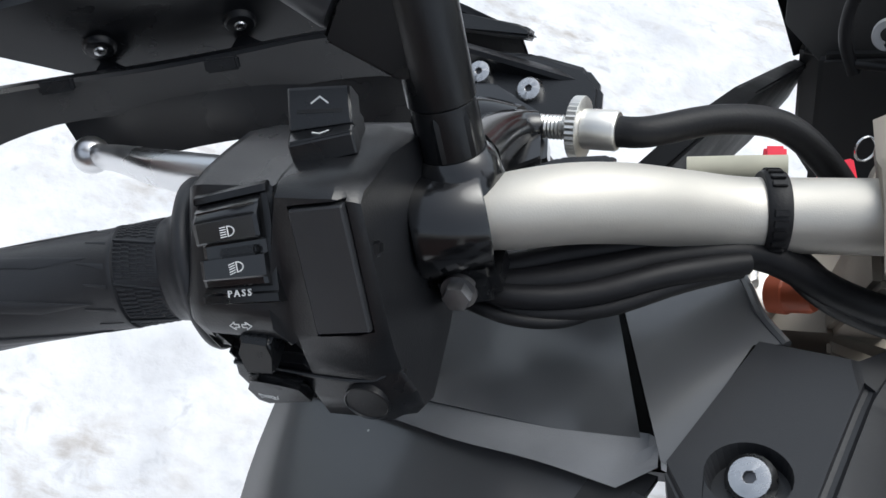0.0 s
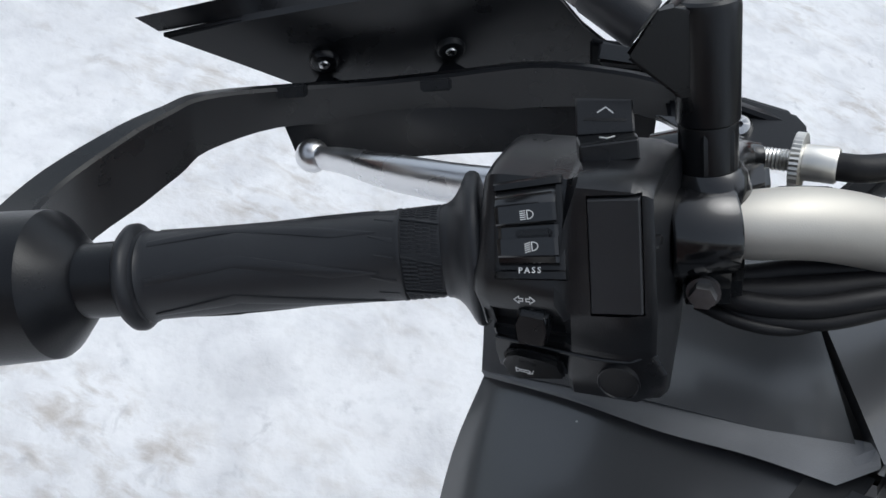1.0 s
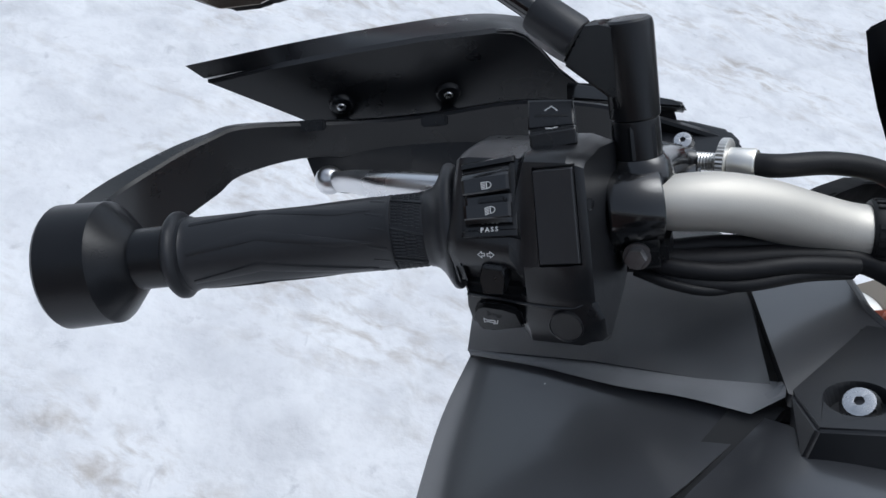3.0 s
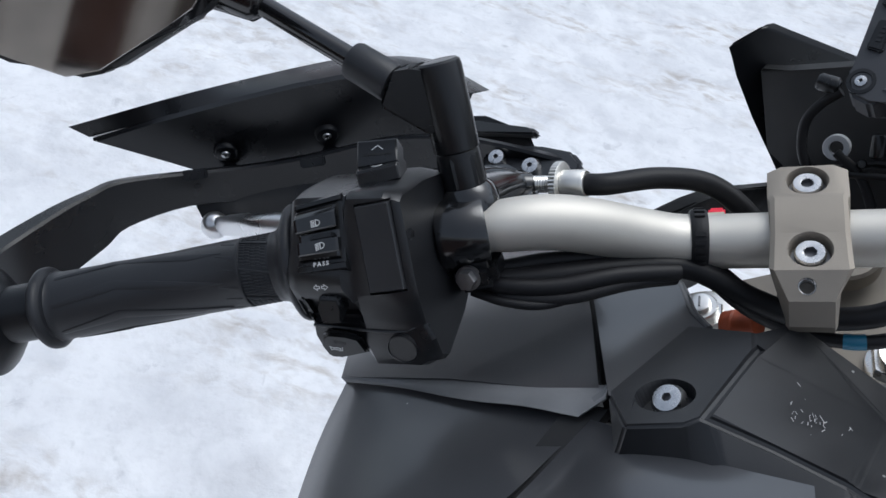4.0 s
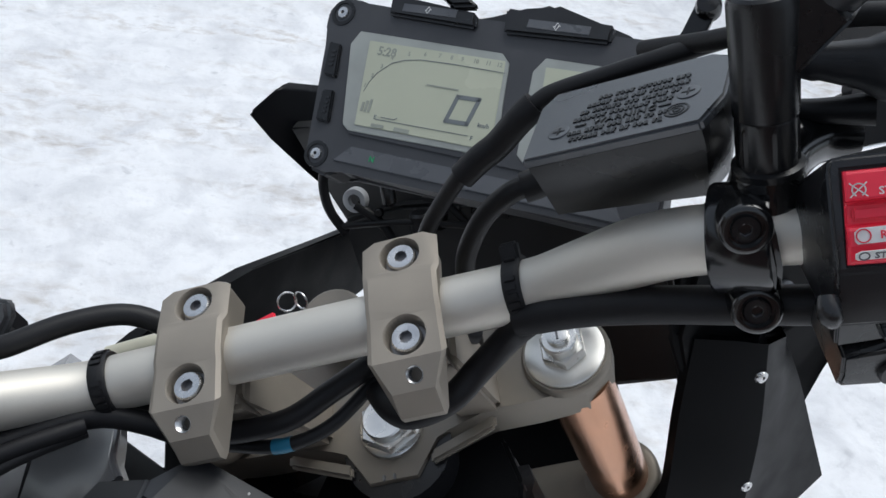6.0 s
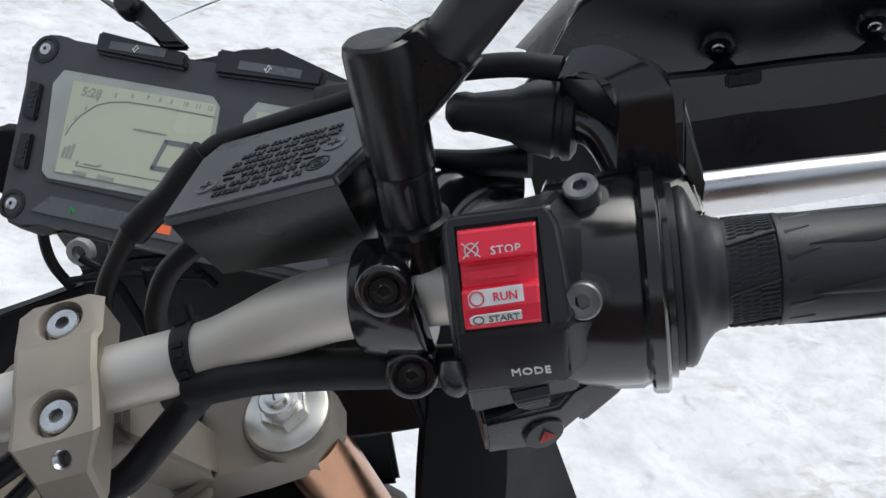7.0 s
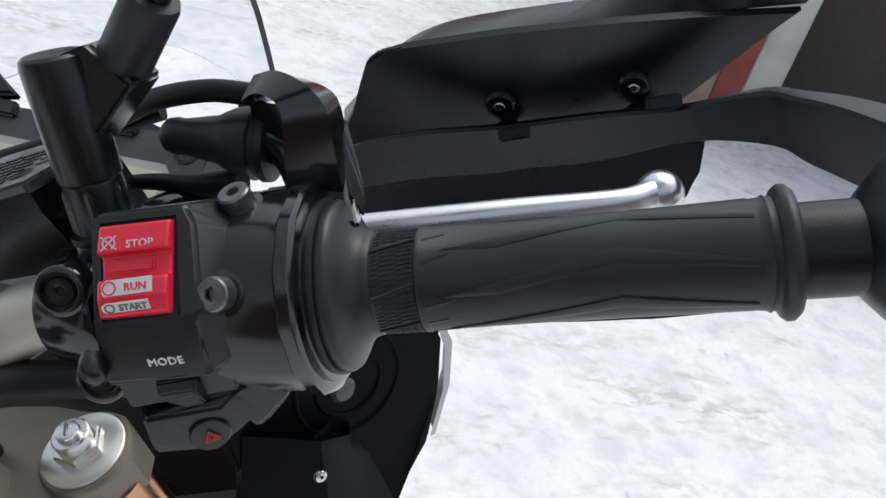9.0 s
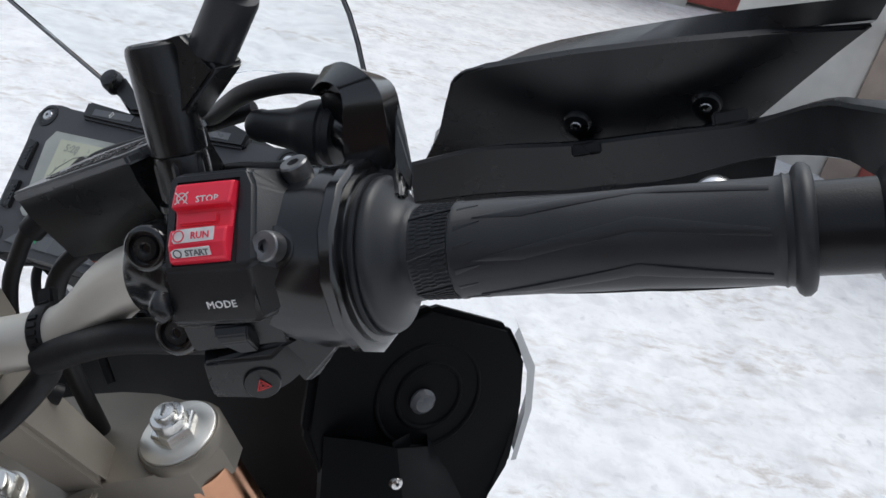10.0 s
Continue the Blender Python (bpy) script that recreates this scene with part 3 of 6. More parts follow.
# ---- grips ----
def grip(s):
    out = OUT_R if s > 0 else OUT_L
    a = axis_at(s * 312)
    d, u, v = axes(out)
    L0 = (axis_at(-446 if s < 0 else 453) - a).length
    prof = [(-9, 12.2), (-9, 28), (-8.2, 30.2), (-6.8, 31.2), (-5, 31.4), (-3.4, 30.6), (-2.2, 28.6), (-0.6, 25.4), (1.2, 22.6), (3.2, 20.4), (5.4, 19.2), (7.4, 18.9), (7.8, 18.3), (23.4, 18.0), (24.0, 18.9), (25.4, 18.9), (26.0, 18.5), (60, 18.1), (L0 - 12, 18.6), (L0 - 9.5, 18.9), (L0 - 8.6, 19.6), (L0 - 7.6, 19.0), (L0 - 6.2, 19.2), (L0 - 5.2, 21.4), (L0 - 3.6, 22.7), (L0 - 1.6, 22.6), (L0 + 0.2, 21.0), (L0 + 0.8, 18.8), (L0 + 0.8, 12.2)]
    bm = turned(bmesh.new(), a, d, prof, 64)
    g = part("grip", bm, RUBBER, label="black rubber handlebar grip with moulded angular facets", smooth=50)

    def wrap(x, ang, r):
        t = radians(ang) * s
        return a + d * x + r * (math.cos(t) * u + math.sin(t) * v)

    def level(line, x):
        for (x0, a0), (x1, a1) in zip(line, line[1:]):
            if x0 <= x <= x1:
                return a0 + (a1 - a0) * (x - x0) / (x1 - x0)
        return line[-1][1]

    def facet(bm, upper, lower, r0=18.3, rise=0.55):
        """A raised wedge lying on the rubber between two lines along the grip."""
        xs = sorted({p[0] for p in upper} | {p[0] for p in lower} | set(np.linspace(upper[0][0], upper[-1][0], 16)))
        rows = []
        for x in xs:
            p, q = level(upper, x), level(lower, x)
            if q - p < 0.6:
                q = p + 0.6
            m = min(1.2, (q - p) * 0.3)
            base = r0 + (0.35 if x > 95 else 0.0)
            rows.append([wrap(x, p - 0.8, base - 0.9), wrap(x, p, base + rise * 0.8), wrap(x, p + m, base + rise), wrap(x, (p + q) / 2, base + rise * 0.9), wrap(x, q - m, base + rise * 0.5), wrap(x, q, base + rise * 0.15), wrap(x, q + 0.6, base - 0.9)])
        loft(bm, rows, closed=False)
        return bm

    face = 48.0 if s > 0 else 40.0  # the side of the grip that is turned to the rider
    end = L0 - 13
    bm = bmesh.new()
    for k in range(7):
        o = face + k * 51.43
        facet(bm, [(33, o + 13), (92, o - 25), (end, o - 3)], [(33, o + 14), (52, o + 15), (54, o + 13), (91, o - 9), (end, o + 5)])
        facet(bm, [(26.2, o - 5), (34, o - 10)], [(26.2, o + 1), (34, o - 8)], rise=0.4)
        facet(bm, [(26.2, o + 23), (36, o + 17)], [(26.2, o + 31), (36, o + 19)], rise=0.4)
    part("moulded_facet", bm, RUBBER, g, smooth=25)
    bm = bmesh.new()
    for k in range(7):
        o = face + 9 + k * 51.43
        tube(bm, [wrap(x, o - (x - 8) * 0.9, 18.5) for x in np.linspace(8, 23.6, 5)], 0.5, 6, 1)
        for j in range(1, 9):
            for i in range(5):
                x = 8.8 + i * 2.9
                b = o + j * 5.4 - (x - 8) * 0.9 - (1.6 if i % 2 else 0)
                tube(bm, [wrap(x, b, 18.0), wrap(x + 1.3, b - 0.8, 18.3), wrap(x + 2.6, b - 1.8, 18.0)], 0.58, 5, 1, smooth=False)
    part("knurled_band", bm, RUBBER, g, smooth=25)
    return g


grip(-1)
grip(1)


# ---- hand guards ----
def hand_guard(s):
    m = (lambda p: p) if s < 0 else (lambda p: (-p[0] + 21.5, p[1] + 2, p[2] - 5.5, *p[3:]))
    tag = "black plastic hand guard with two screws and wind deflector"
    # outer end weight
    d = OUT_L if s < 0 else OUT_R
    e = axis_at(-468 if s < 0 else 475)
    bm = turned(bmesh.new(), e - d * 14, d, [(-13, 13), (-13, 16), (-2, 16), (11, 16), (12, 18), (24, 31), (25.5, 32), (52, 33), (54, 31.5), (54.5, 0)], 40)
    guard = part("hand_guard", bm, GUARD, label=tag, smooth=22)
    # bowed arm: centre line, height above and below it, half thickness
    path = [(-503, -114, 72, 26, -27, 13), (-520, -86, 66, 17, -28, 11), (-524, -50, 55, 14, -34, 9), (-514, -14, 38, 20, -32, 7), (-504, 8, 27, 23, -25, 5.5), (-495, 24, 19, 24, -16, 5), (-470, 58, 0, 15, -16, 4.5), (-430, 88, -22, 12, -22, 4.5), (-385, 104, -34, 16, -19, 4.5), (-330, 108, -38, 25, -8, 4.5), (-280, 100, -34, 25, -2, 4.5), (-235, 84, -24, 20, -8, 4.5), (-190, 72, -18, 10, -10, 4.5)]
    if s > 0:  # the right arm sits lower against its shield and ends behind it
        path = [(p[0], p[1], p[2], p[3] - (7 if 1 < k < 7 else 0), *p[4:]) for k, p in enumerate(path[:11])]
    line = catmull([m(p) for p in path], 4)
    rings = []
    for i, q in enumerate(line):
        a, b = line[max(0, i - 1)], line[min(len(line) - 1, i + 1)]
        t, up, side = axes(b[:3] - a[:3], (0.25 * -s, 0.1, 1))
        hi, lo, w = float(q[3]), float(q[4]), float(q[5])
        c = Vector(q[:3])
        inner = side * -s
        sec = ((w, lo + 1.6), (w - 1.4, lo), (-w + 1.4, lo), (-w, lo + 1.6), (-w, hi - 4.5), (-w + 1.6, hi - 2.6), (w - 1.8, hi), (w, hi - 1.4))
        rings.append([c + inner * x + up * y for x, y in sec])
    bm = bmesh.new()
    loft(bm, rings)
    part("guard_arm", bm, GUARD, guard, smooth=28)
    # inner shield
    inner = [(-528.7, 64.5, 44.5), (-483, 81.8, 41.2), (-436, 99.8, 37), (-387, 118.7, 30.8), (-344, 135.7, 22.2), (-333, 140, 19), (-326, 144, 12), (-320, 148, -4), (-313, 154, -30), (-296, 164, -58), (-300, 146, -86), (-380, 124, -70), (-464, 90, -48), (-480, 91, -18), (-500, 79, 8)]
    nrm = V(0.344 * (1 if s < 0 else -1), -0.931, -0.124)
    pc = Vector(m((-457.3, 96, 6.3)))
    flat = [Vector(m(p)) for p in inner]
    if s > 0:  # the right shield reaches a little further inwards
        flat = [p + V(-11, 4, -1) * max(0.0, min(1.0, (392 - p.x) / 40)) for p in flat]
    flat = [p - nrm * (p - pc).dot(nrm) for p in flat]
    bm = prism(bmesh.new(), flat, -nrm * 5, 1.6, 2)
    part("shield", bm, GUARD, guard)
    # deflector shell in front of the shield
    top = catmull([(-531, 68, 46), (-439, 104, 36), (-352, 138, 24), (-331, 147, 14), (-323, 151, 0), (-315, 156, -16), (-294, 168, -46)], 4)
    edge = catmull([(-534.5, 66, 56), (-483, 128, 27), (-420, 204, -17), (-377, 240, -43), (-343, 250, -59), (-337, 249, -63), (-298, 236, -86)], 4)
    mid = [(a + b) / 2 + np.array((0, -6, 12)) for a, b in zip(top, edge)]
    bm = bmesh.new()
    rows = [[Vector(m(p)) for p in r] for r in (top, mid, edge)]
    rows += [[p + V(0, 4, -4) for p in rows[2]], [p + V(0, 4, -4) for p in rows[1]], [p + V(0, 4, -4) for p in rows[0]], rows[0]]
    loft(bm, rows, closed=False)
    part("deflector", bm, GUARD, guard)
    # lower lip under the arm
    bm = bmesh.new()
    a = catmull([(-476, 60, -20), (-456, 76, -20), (-400, 104, -34), (-320, 112, -40), (-260, 96, -36)], 4)
    b = catmull([(-470, 50, -36), (-452, 52, -50), (-400, 74, -62), (-320, 88, -66), (-262, 80, -56)], 4)
    if s > 0:
        a, b = [q + np.array((-8, 0, 0)) for q in a], [q + np.array((-8, 0, 0)) for q in b]
        b = [q + np.array((0, -7, -19)) * min(1.0, k / 6) for k, q in enumerate(b)]
    rows = [[Vector(m(p)) for p in r] for r in (a, b)]
    rows += [[p + V(0, 5, -1) for p in rows[1]], [p + V(0, 5, 0) for p in rows[0]], rows[0]]
    loft(bm, rows, closed=False)
    part("lower_lip", bm, GUARD, guard)
    for p in ((-456, 97, -5), (-386, 125, -20)):
        c = Vector(m(p))
        c = c - nrm * (c - pc).dot(nrm) + nrm * 4.0
        bm = turned(bmesh.new(), c - nrm * 7, nrm, [(0, 9.5), (5, 8.8), (6.5, 7.6), (6.8, 5)], 24)
        part("screw_boss", bm, GUARD, guard)
        socket_bolt("guard_screw", c + nrm * 1.2, nrm, 3.8, 4, guard, STEEL, "small silver socket screw", domed=True)
        bm = bmesh.new()
        box(bm, c + V(0, -3, -17), (22, 6, 13), (1, 0.34 * -s * -1, -0.2 * -s), V(0.34, -0.93, -0.12).cross(V(1, 0, 0)), 1.2)
        part("boss_tab", bm, GUARD, guard)
    for p in ((-386, 92, -20), (-457, 58, 8)):
        bm = box(bmesh.new(), Vector(m(p)) + V(0, 1.5, 2.5), (18, 4, 8), V(1, 0.3 * s * -1, -0.18 * s * -1) if s < 0 else V(1, -0.3, 0.18), V(0, 0.75, -0.66), 1.2)
        part("arm_tab", bm, GUARD, guard)
    if s > 0:
        return guard
    # inner end bracket
    tip = [(-257, 100, -18), (-217, 93, -14), (-191, 80, -9), (-183, 66, -5), (-182, 46, 0), (-203, 49, -2), (-216, 47, -3), (-231, 65, -8), (-250, 69, -10)]
    bm = prism(bmesh.new(), [m(p) for p in tip], V(0.05, 0.5, -0.86) * 10, 2.5)
    part("end_bracket", bm, GUARD, guard)
    bm = prism(bmesh.new(), [(-306, 146, -34), (-262, 134, -26), (-228, 114, -26), (-222, 102, -42), (-262, 112, -62), (-306, 126, -72)], (-1.5, 5, 0.6), 1.5)
    part("guard_root", bm, GUARD, guard)
    lip = [(-300, 145, -30), (-267, 129, -22), (-226, 112, -15), (-220, 107, -13), (-220, 101, -12), (-262, 116, -20), (-300, 130, -32)]
    bm = prism(bmesh.new(), [m(p) for p in lip], V(0.05, 0.5, -0.86) * 14, 2.0)
    part("notched_lip", bm, GUARD, guard)
    return guard


left_guard = hand_guard(-1)
right_guard = hand_guard(1)
for p in ((-215, 64, -2), (-241, 78, -7)):
    socket_bolt("bracket_screw", p, (0, -0.3, 0.95), 6.5, 5, left_guard, STEEL, "silver dome head socket screw", domed=True)


# ---- levers ----
def lever(s, pts, rad, label):
    bm = bmesh.new()
    tube(bm, pts, rad, 20, 6, flat=0.75)
    lv = part("clutch_lever" if s < 0 else "brake_lever", bm, LEVER, label=label)
    bm = bmesh.new()
    bmesh.ops.create_uvsphere(bm, u_segments=24, v_segments=14, radius=10.0 if s < 0 else 11.5)
    bmesh.ops.translate(bm, verts=bm.verts, vec=pts[0])
    part("ball_end", bm, LEVER, lv)


lever(-1, [(-446, 36, -18), (-436, 34, -17), (-420, 29, -11), (-381, 17, -1), (-330, 10, 4), (-270, 12, 4), (-235, 18, 6)], [9, 8, 9, 12, 12.5, 12, 10], "polished aluminium clutch lever with ball end")
lever(1, [(453, 2, 3), (444, -1, 4.5), (428, -3, 6), (384, 4, 6), (330, 13, 6), (290, 19, 6), (262, 21, 8)], [10.5, 9.5, 10, 11.5, 12, 12, 10], "polished aluminium front brake lever with ball end")

# ---- left controls ----
PA = [(6, 42), (0, 62), (-10, 74), (-24, 84), (-36, 91.5), (-46, 95.8), (-63, 86.9), (-80, 78), (-84.5, 72), (-86, 58), (-87, 46), (-91, 40), (-92, 28), (-85, 19), (-58, 13), (-20, 15), (2, 26)]
PB = [(6, 42), (0, 62), (-10, 75), (-24, 84.5), (-38, 93), (-48, 100), (-53, 100.3), (-82, 65.2), (-85.5, 57), (-87.5, 50), (-89, 45), (-94, 39), (-96, 26), (-90, 17), (-58, 11), (-20, 13), (2, 24)]


def ring_at(x, prof, grow=1.0, c=(-40, 52)):
    return [V(x, c[0] + (y - c[0]) * grow, c[1] + (z - c[1]) * grow) for y, z in prof]


def rounded(bm, least, offset, segs=2):
    bmesh.ops.bevel(bm, geom=[e for e in bm.edges if e.calc_face_angle(0) > least], offset=offset, segments=segs, affect="EDGES", clamp_overlap=True)
    return bm


bm = bmesh.new()
MIX = [((a[0] + b[0]) / 2, (a[1] + b[1]) / 2) for a, b in zip(PA, PB)]
rows = [ring_at(-300, PA, 0.84), ring_at(-298.6, PA, 0.93), ring_at(-296, PA, 0.98), ring_at(-292, PA), ring_at(-267.5, PA), ring_at(-265, MIX, 1.01), ring_at(-262.5, PB, 1.025), ring_at(-239, PB, 1.025), ring_at(-236, PB, 0.995), ring_at(-231, PB, 0.975), ring_at(-228.5, PB, 0.93)]
for row in rows:  # the inner end of the housing leans with the clamp beside it
    for p in row:
        lean = -8 if p.z > 74 else -3.5 if p.z > 44 else 1
        p.x += lean * max(0.0, min(1.0, (p.x + 252) / 22))
loft(bm, rows)
rounded(bm, 0.3, 2.2, 4)
lsw = part("left_switch_housing", bm, PLASTIC, label="black textured plastic switch housing with headlight, indicator and horn switches", smooth=35)
carve(lsw, box(bmesh.new(), V(-308, -85, 24), (29, 70, 62), bevel=3))
carve(lsw, box(bmesh.new(), V(-279, -96, 56.5), (33, 30, 19), (1, 0, -0.03), bevel=3))
# moulded seam across the housing and the stop beside the cover
part("housing_seam", tube(bmesh.new(), [(-293, -88, 46), (-278, -89, 45.4), (-263, -90.2, 45.2), (-250, -90.6, 44.6), (-240, -89.4, 44.4), (-234, -85, 46)], 0.9, 8, 3), PLASTIC, lsw)
part("moulded_stop", prism(bmesh.new(), [(-239.5, -58, 84), (-232.5, -56, 82), (-233, -59, 78), (-239, -63, 78)], V(0, -1.6, 2.4), 1.0), PLASTIC, lsw)

BZ = ((-294, -50, 95), (-270, -44, 96.2), (-263.2, -78, 79.6), (-289, -80.5, 78.8))
RK = ((-292.4, -53, 93.8), (-271.4, -47.6, 94.6), (-265.8, -73.6, 82.3), (-287.6, -76, 81.4))
bm = patch(bmesh.new(), *BZ, [(0, 0.4), (0.03, 2.0), (0.09, 2.2), (0.10, 0.8), (0.90, 0.8), (0.92, 1.9), (0.985, 1.7), (1, 0.2)], -6, 0.05)
part("dimmer_bezel", bm, PLASTIC_SMOOTH, lsw, smooth=22)
bm = patch(bmesh.new(), *RK, [(0.0, 0.6), (0.02, 1.6), (0.10, 4.4), (0.12, 4.2), (0.21, 6.2), (0.24, 6.6), (0.26, 6.5), (0.46, 5.6), (0.48, 4.9), (0.50, 1.6), (0.64, 1.4), (0.66, 4.7), (0.88, 4.6), (0.90, 3.9), (0.97, 3.4), (1, 1.0)], -5)
part("dimmer_switch", bm, GLOSS, lsw, "gloss black headlight dimmer rocker with white symbols", smooth=20)
for c4, w, hgt in ((RK, 0.60, 2.2),):
    tl, tr, br, bl = map(Vector, c4)
    x0, x1 = tl.lerp(bl, w), tr.lerp(br, w)
    n = (tr - tl).cross(bl - tl).normalized() * -1
    part("rocker_bar", box(bmesh.new(), x0.lerp(x1, 0.60) + n * hgt, (12.5, 3.0, 4.4), x1 - x0, bl - tl, 0.7), PLASTIC_SMOOTH, lsw)


def on_patch(c4, u, w, h):
    tl, tr, br, bl = map(Vector, c4)
    n = (tr - tl).cross(bl - tl).normalized() * -1
    return tl.lerp(tr, u).lerp(bl.lerp(br, u), w) + n * h


def patch_sheet(c4, u, w, h):
    tl, tr, br, bl = map(Vector, c4)
    return Sheet(on_patch(c4, u, w, h), tr - tl, tl - bl, 0.0)


def headlamp(sheet, parent, slant):
    bm = bmesh.new()
    K = 0.82
    pen = lambda pts, w: sheet.stroke(bm, [(x * K, y * K) for x, y in pts], w)
    pen([(0.4, 1.9), (0.4, -1.9)], 0.34)
    pen([(0.4, 1.9)] + [(0.4 + 2.6 * math.cos(a), 1.9 * math.sin(a)) for a in np.linspace(1.5, -1.5, 9)] + [(0.4, -1.9)], 0.34)
    for k in range(5):
        y = 1.8 - k * 0.9
        pen([(-0.4, y), (-2.6, y - slant)], 0.3)
    part("headlamp_symbol", bm, WHITE, parent, smooth=0)


headlamp(patch_sheet(RK, 0.52, 0.37, 6.1), lsw, 0.0)
headlamp(patch_sheet(RK, 0.56, 0.77, 4.8), lsw, 0.5)
sp = patch_sheet(BZ, 0.34, 0.945, 2.15)
lettering("pass_lettering", "PASS", sp.p(0.2, 0.3), sp.x - sp.y * 0.1, sp.y, 2.1, WHITE, lsw, spacing=1.4, bold=0.02)
sh = Sheet((-278, -84.2, 73.6), (1, 0.05, 0.0), (0, 0.45, 0.9), 0.5)
bm = bmesh.new()
for k in (-1, 1):
    sh.stroke(bm, [(k * 0.6, 0.6), (k * 2.0, 0.6), (k * 2.0, 1.5), (k * 3.8, 0), (k * 2.0, -1.5), (k * 2.0, -0.6), (k * 0.6, -0.6)], 0.35, True)
part("indicator_symbol", bm, WHITE, lsw, smooth=0)
bm = prism(bmesh.new(), [(-281, -87, 68.5), (-270, -87.5, 68), (-269.5, -92.5, 65), (-270, -95, 57), (-281.5, -95.5, 57), (-281.5, -92, 66)], (0.3, 12, -1), 1.3, 3)
part("indicator_switch", bm, PLASTIC_SMOOTH, lsw, smooth=25)
bm = prism(bmesh.new(), [(-291, -88, 36), (-290, -88.5, 41), (-285, -89, 45.5), (-274, -89.6, 46.4), (-266, -90.5, 44), (-264, -91, 31), (-284, -94, 28), (-289.5, -93, 29.5)], (0, -5, 1.0), 2.2, 4)
part("horn_button", bm, PLASTIC_SMOOTH, lsw, "black horn button with white horn symbol", smooth=25)
hs = Sheet((-280.6, -96.4, 38), (1, -0.05, -0.05), (0, 0.1, 0.99), 0.7)
bm = bmesh.new()
hs.stroke(bm, [(-3.4, 1.5), (-3.4, -1.5), (-2.0, -0.5), (1.6, -0.7), (2.4, 0.2), (1.6, 1.0), (-2.0, 0.6)], 0.4, True)
hs.stroke(bm, [(1.2, -1.5), (3.0, -0.9), (3.6, 1.6)], 0.4)
part("horn_symbol", bm, WHITE, lsw, smooth=0)
WIN = ((-258.2, -55.6, 98.6), (-240.6, -54.2, 100.2), (-236.6, -81, 67.4), (-254.6, -82.4, 66.0))
wn4 = (Vector(WIN[1]) - Vector(WIN[0])).cross(Vector(WIN[3]) - Vector(WIN[0])).normalized() * -1
wc = sum((Vector(p) for p in WIN), V(0, 0, 0)) / 4
carve(lsw, prism(bmesh.new(), [wc + (Vector(p) - wc) * 1.035 + (Vector(p) - wc).normalized() * 0.5 - wn4 * 4 for p in WIN], wn4 * 14, 0))
bm = patch(bmesh.new(), *WIN, [(0, 0.5), (0.012, 1.5), (0.988, 1.5), (1, 0.5)], -4, 0.025)
part("blank_cover", bm, PANELBLANK, lsw, "plain satin black blanking cover", smooth=25)
bm = turned(bmesh.new(), V(-244.8, -96.2, 37.6), V(0, -0.92, 0.38), [(-3, 8.1), (0.1, 8.1), (0.35, 7.6), (-0.3, 7.3), (-0.2, 0)], 32)
part("round_plug", bm, PLASTIC, lsw)
BT = ((-271.7, -8.9, 96.3), (-250.7, -6.9, 94.9), (-248.0, -19.6, 91.2), (-269.2, -23.6, 91.7))
BT2 = ((-269.2, -23.6, 91.7), (-248.0, -19.6, 91.2), (-245.7, -25.4, 95.3), (-266.2, -31.1, 95.9))
BT3 = ((-266.2, -31.1, 95.9), (-245.7, -25.4, 95.3), (-244.7, -29.8, 89.5), (-264.7, -35.8, 89.7))
bm = patch(bmesh.new(), *BT, [(0, -0.6), (0.03, 0.8), (0.10, 1.2), (0.90, 1.0), (0.97, 0.6), (1, -0.4)], -10, 0.035)
part("select_button_up", bm, PLASTIC, lsw, "black rocker button with upward arrow", smooth=22)
bm = patch(bmesh.new(), *BT2, [(0, -0.2), (0.06, 0.4), (0.90, 0.6), (1, 0.2)], -8, 0.03)
part("select_button_down", bm, PLASTIC_SMOOTH, lsw, "black rocker button with downward arrow", smooth=22)
bm = patch(bmesh.new(), *BT3, [(0, 0.2), (0.08, 0.6), (0.92, 0.6), (1, -0.2)], -8, 0.03)
part("button_face", bm, PLASTIC, lsw, smooth=22)
a = patch_sheet(BT, 0.52, 0.36, 1.1)
part("up_symbol", a.stroke(bmesh.new(), [(-2.8, -1.0), (0, 1.2), (2.8, -1.0)], 0.55), WHITE, lsw, smooth=0)
a = patch_sheet(BT, 0.5, 0.62, 0.75)
part("button_slit", a.bar(bmesh.new(), -7.6, -0.6, 15.6, 1.3, 0.6), DARK, lsw, smooth=0)
a = patch_sheet(BT2, 0.5, 0.6, 0.6)
part("down_symbol", a.stroke(bmesh.new(), [(-2.6, 0.7), (0, -0.7), (2.6, 0.7)], 0.6), WHITE, lsw, smooth=0)
part("button_base", prism(bmesh.new(), [(-270.9, -10.9, 93.3), (-251.5, -8.9, 91.9), (-245.5, -28.3, 86.5), (-263.9, -34.3, 86.7)], (0, 2, -14), 1.2), PLASTIC, lsw)


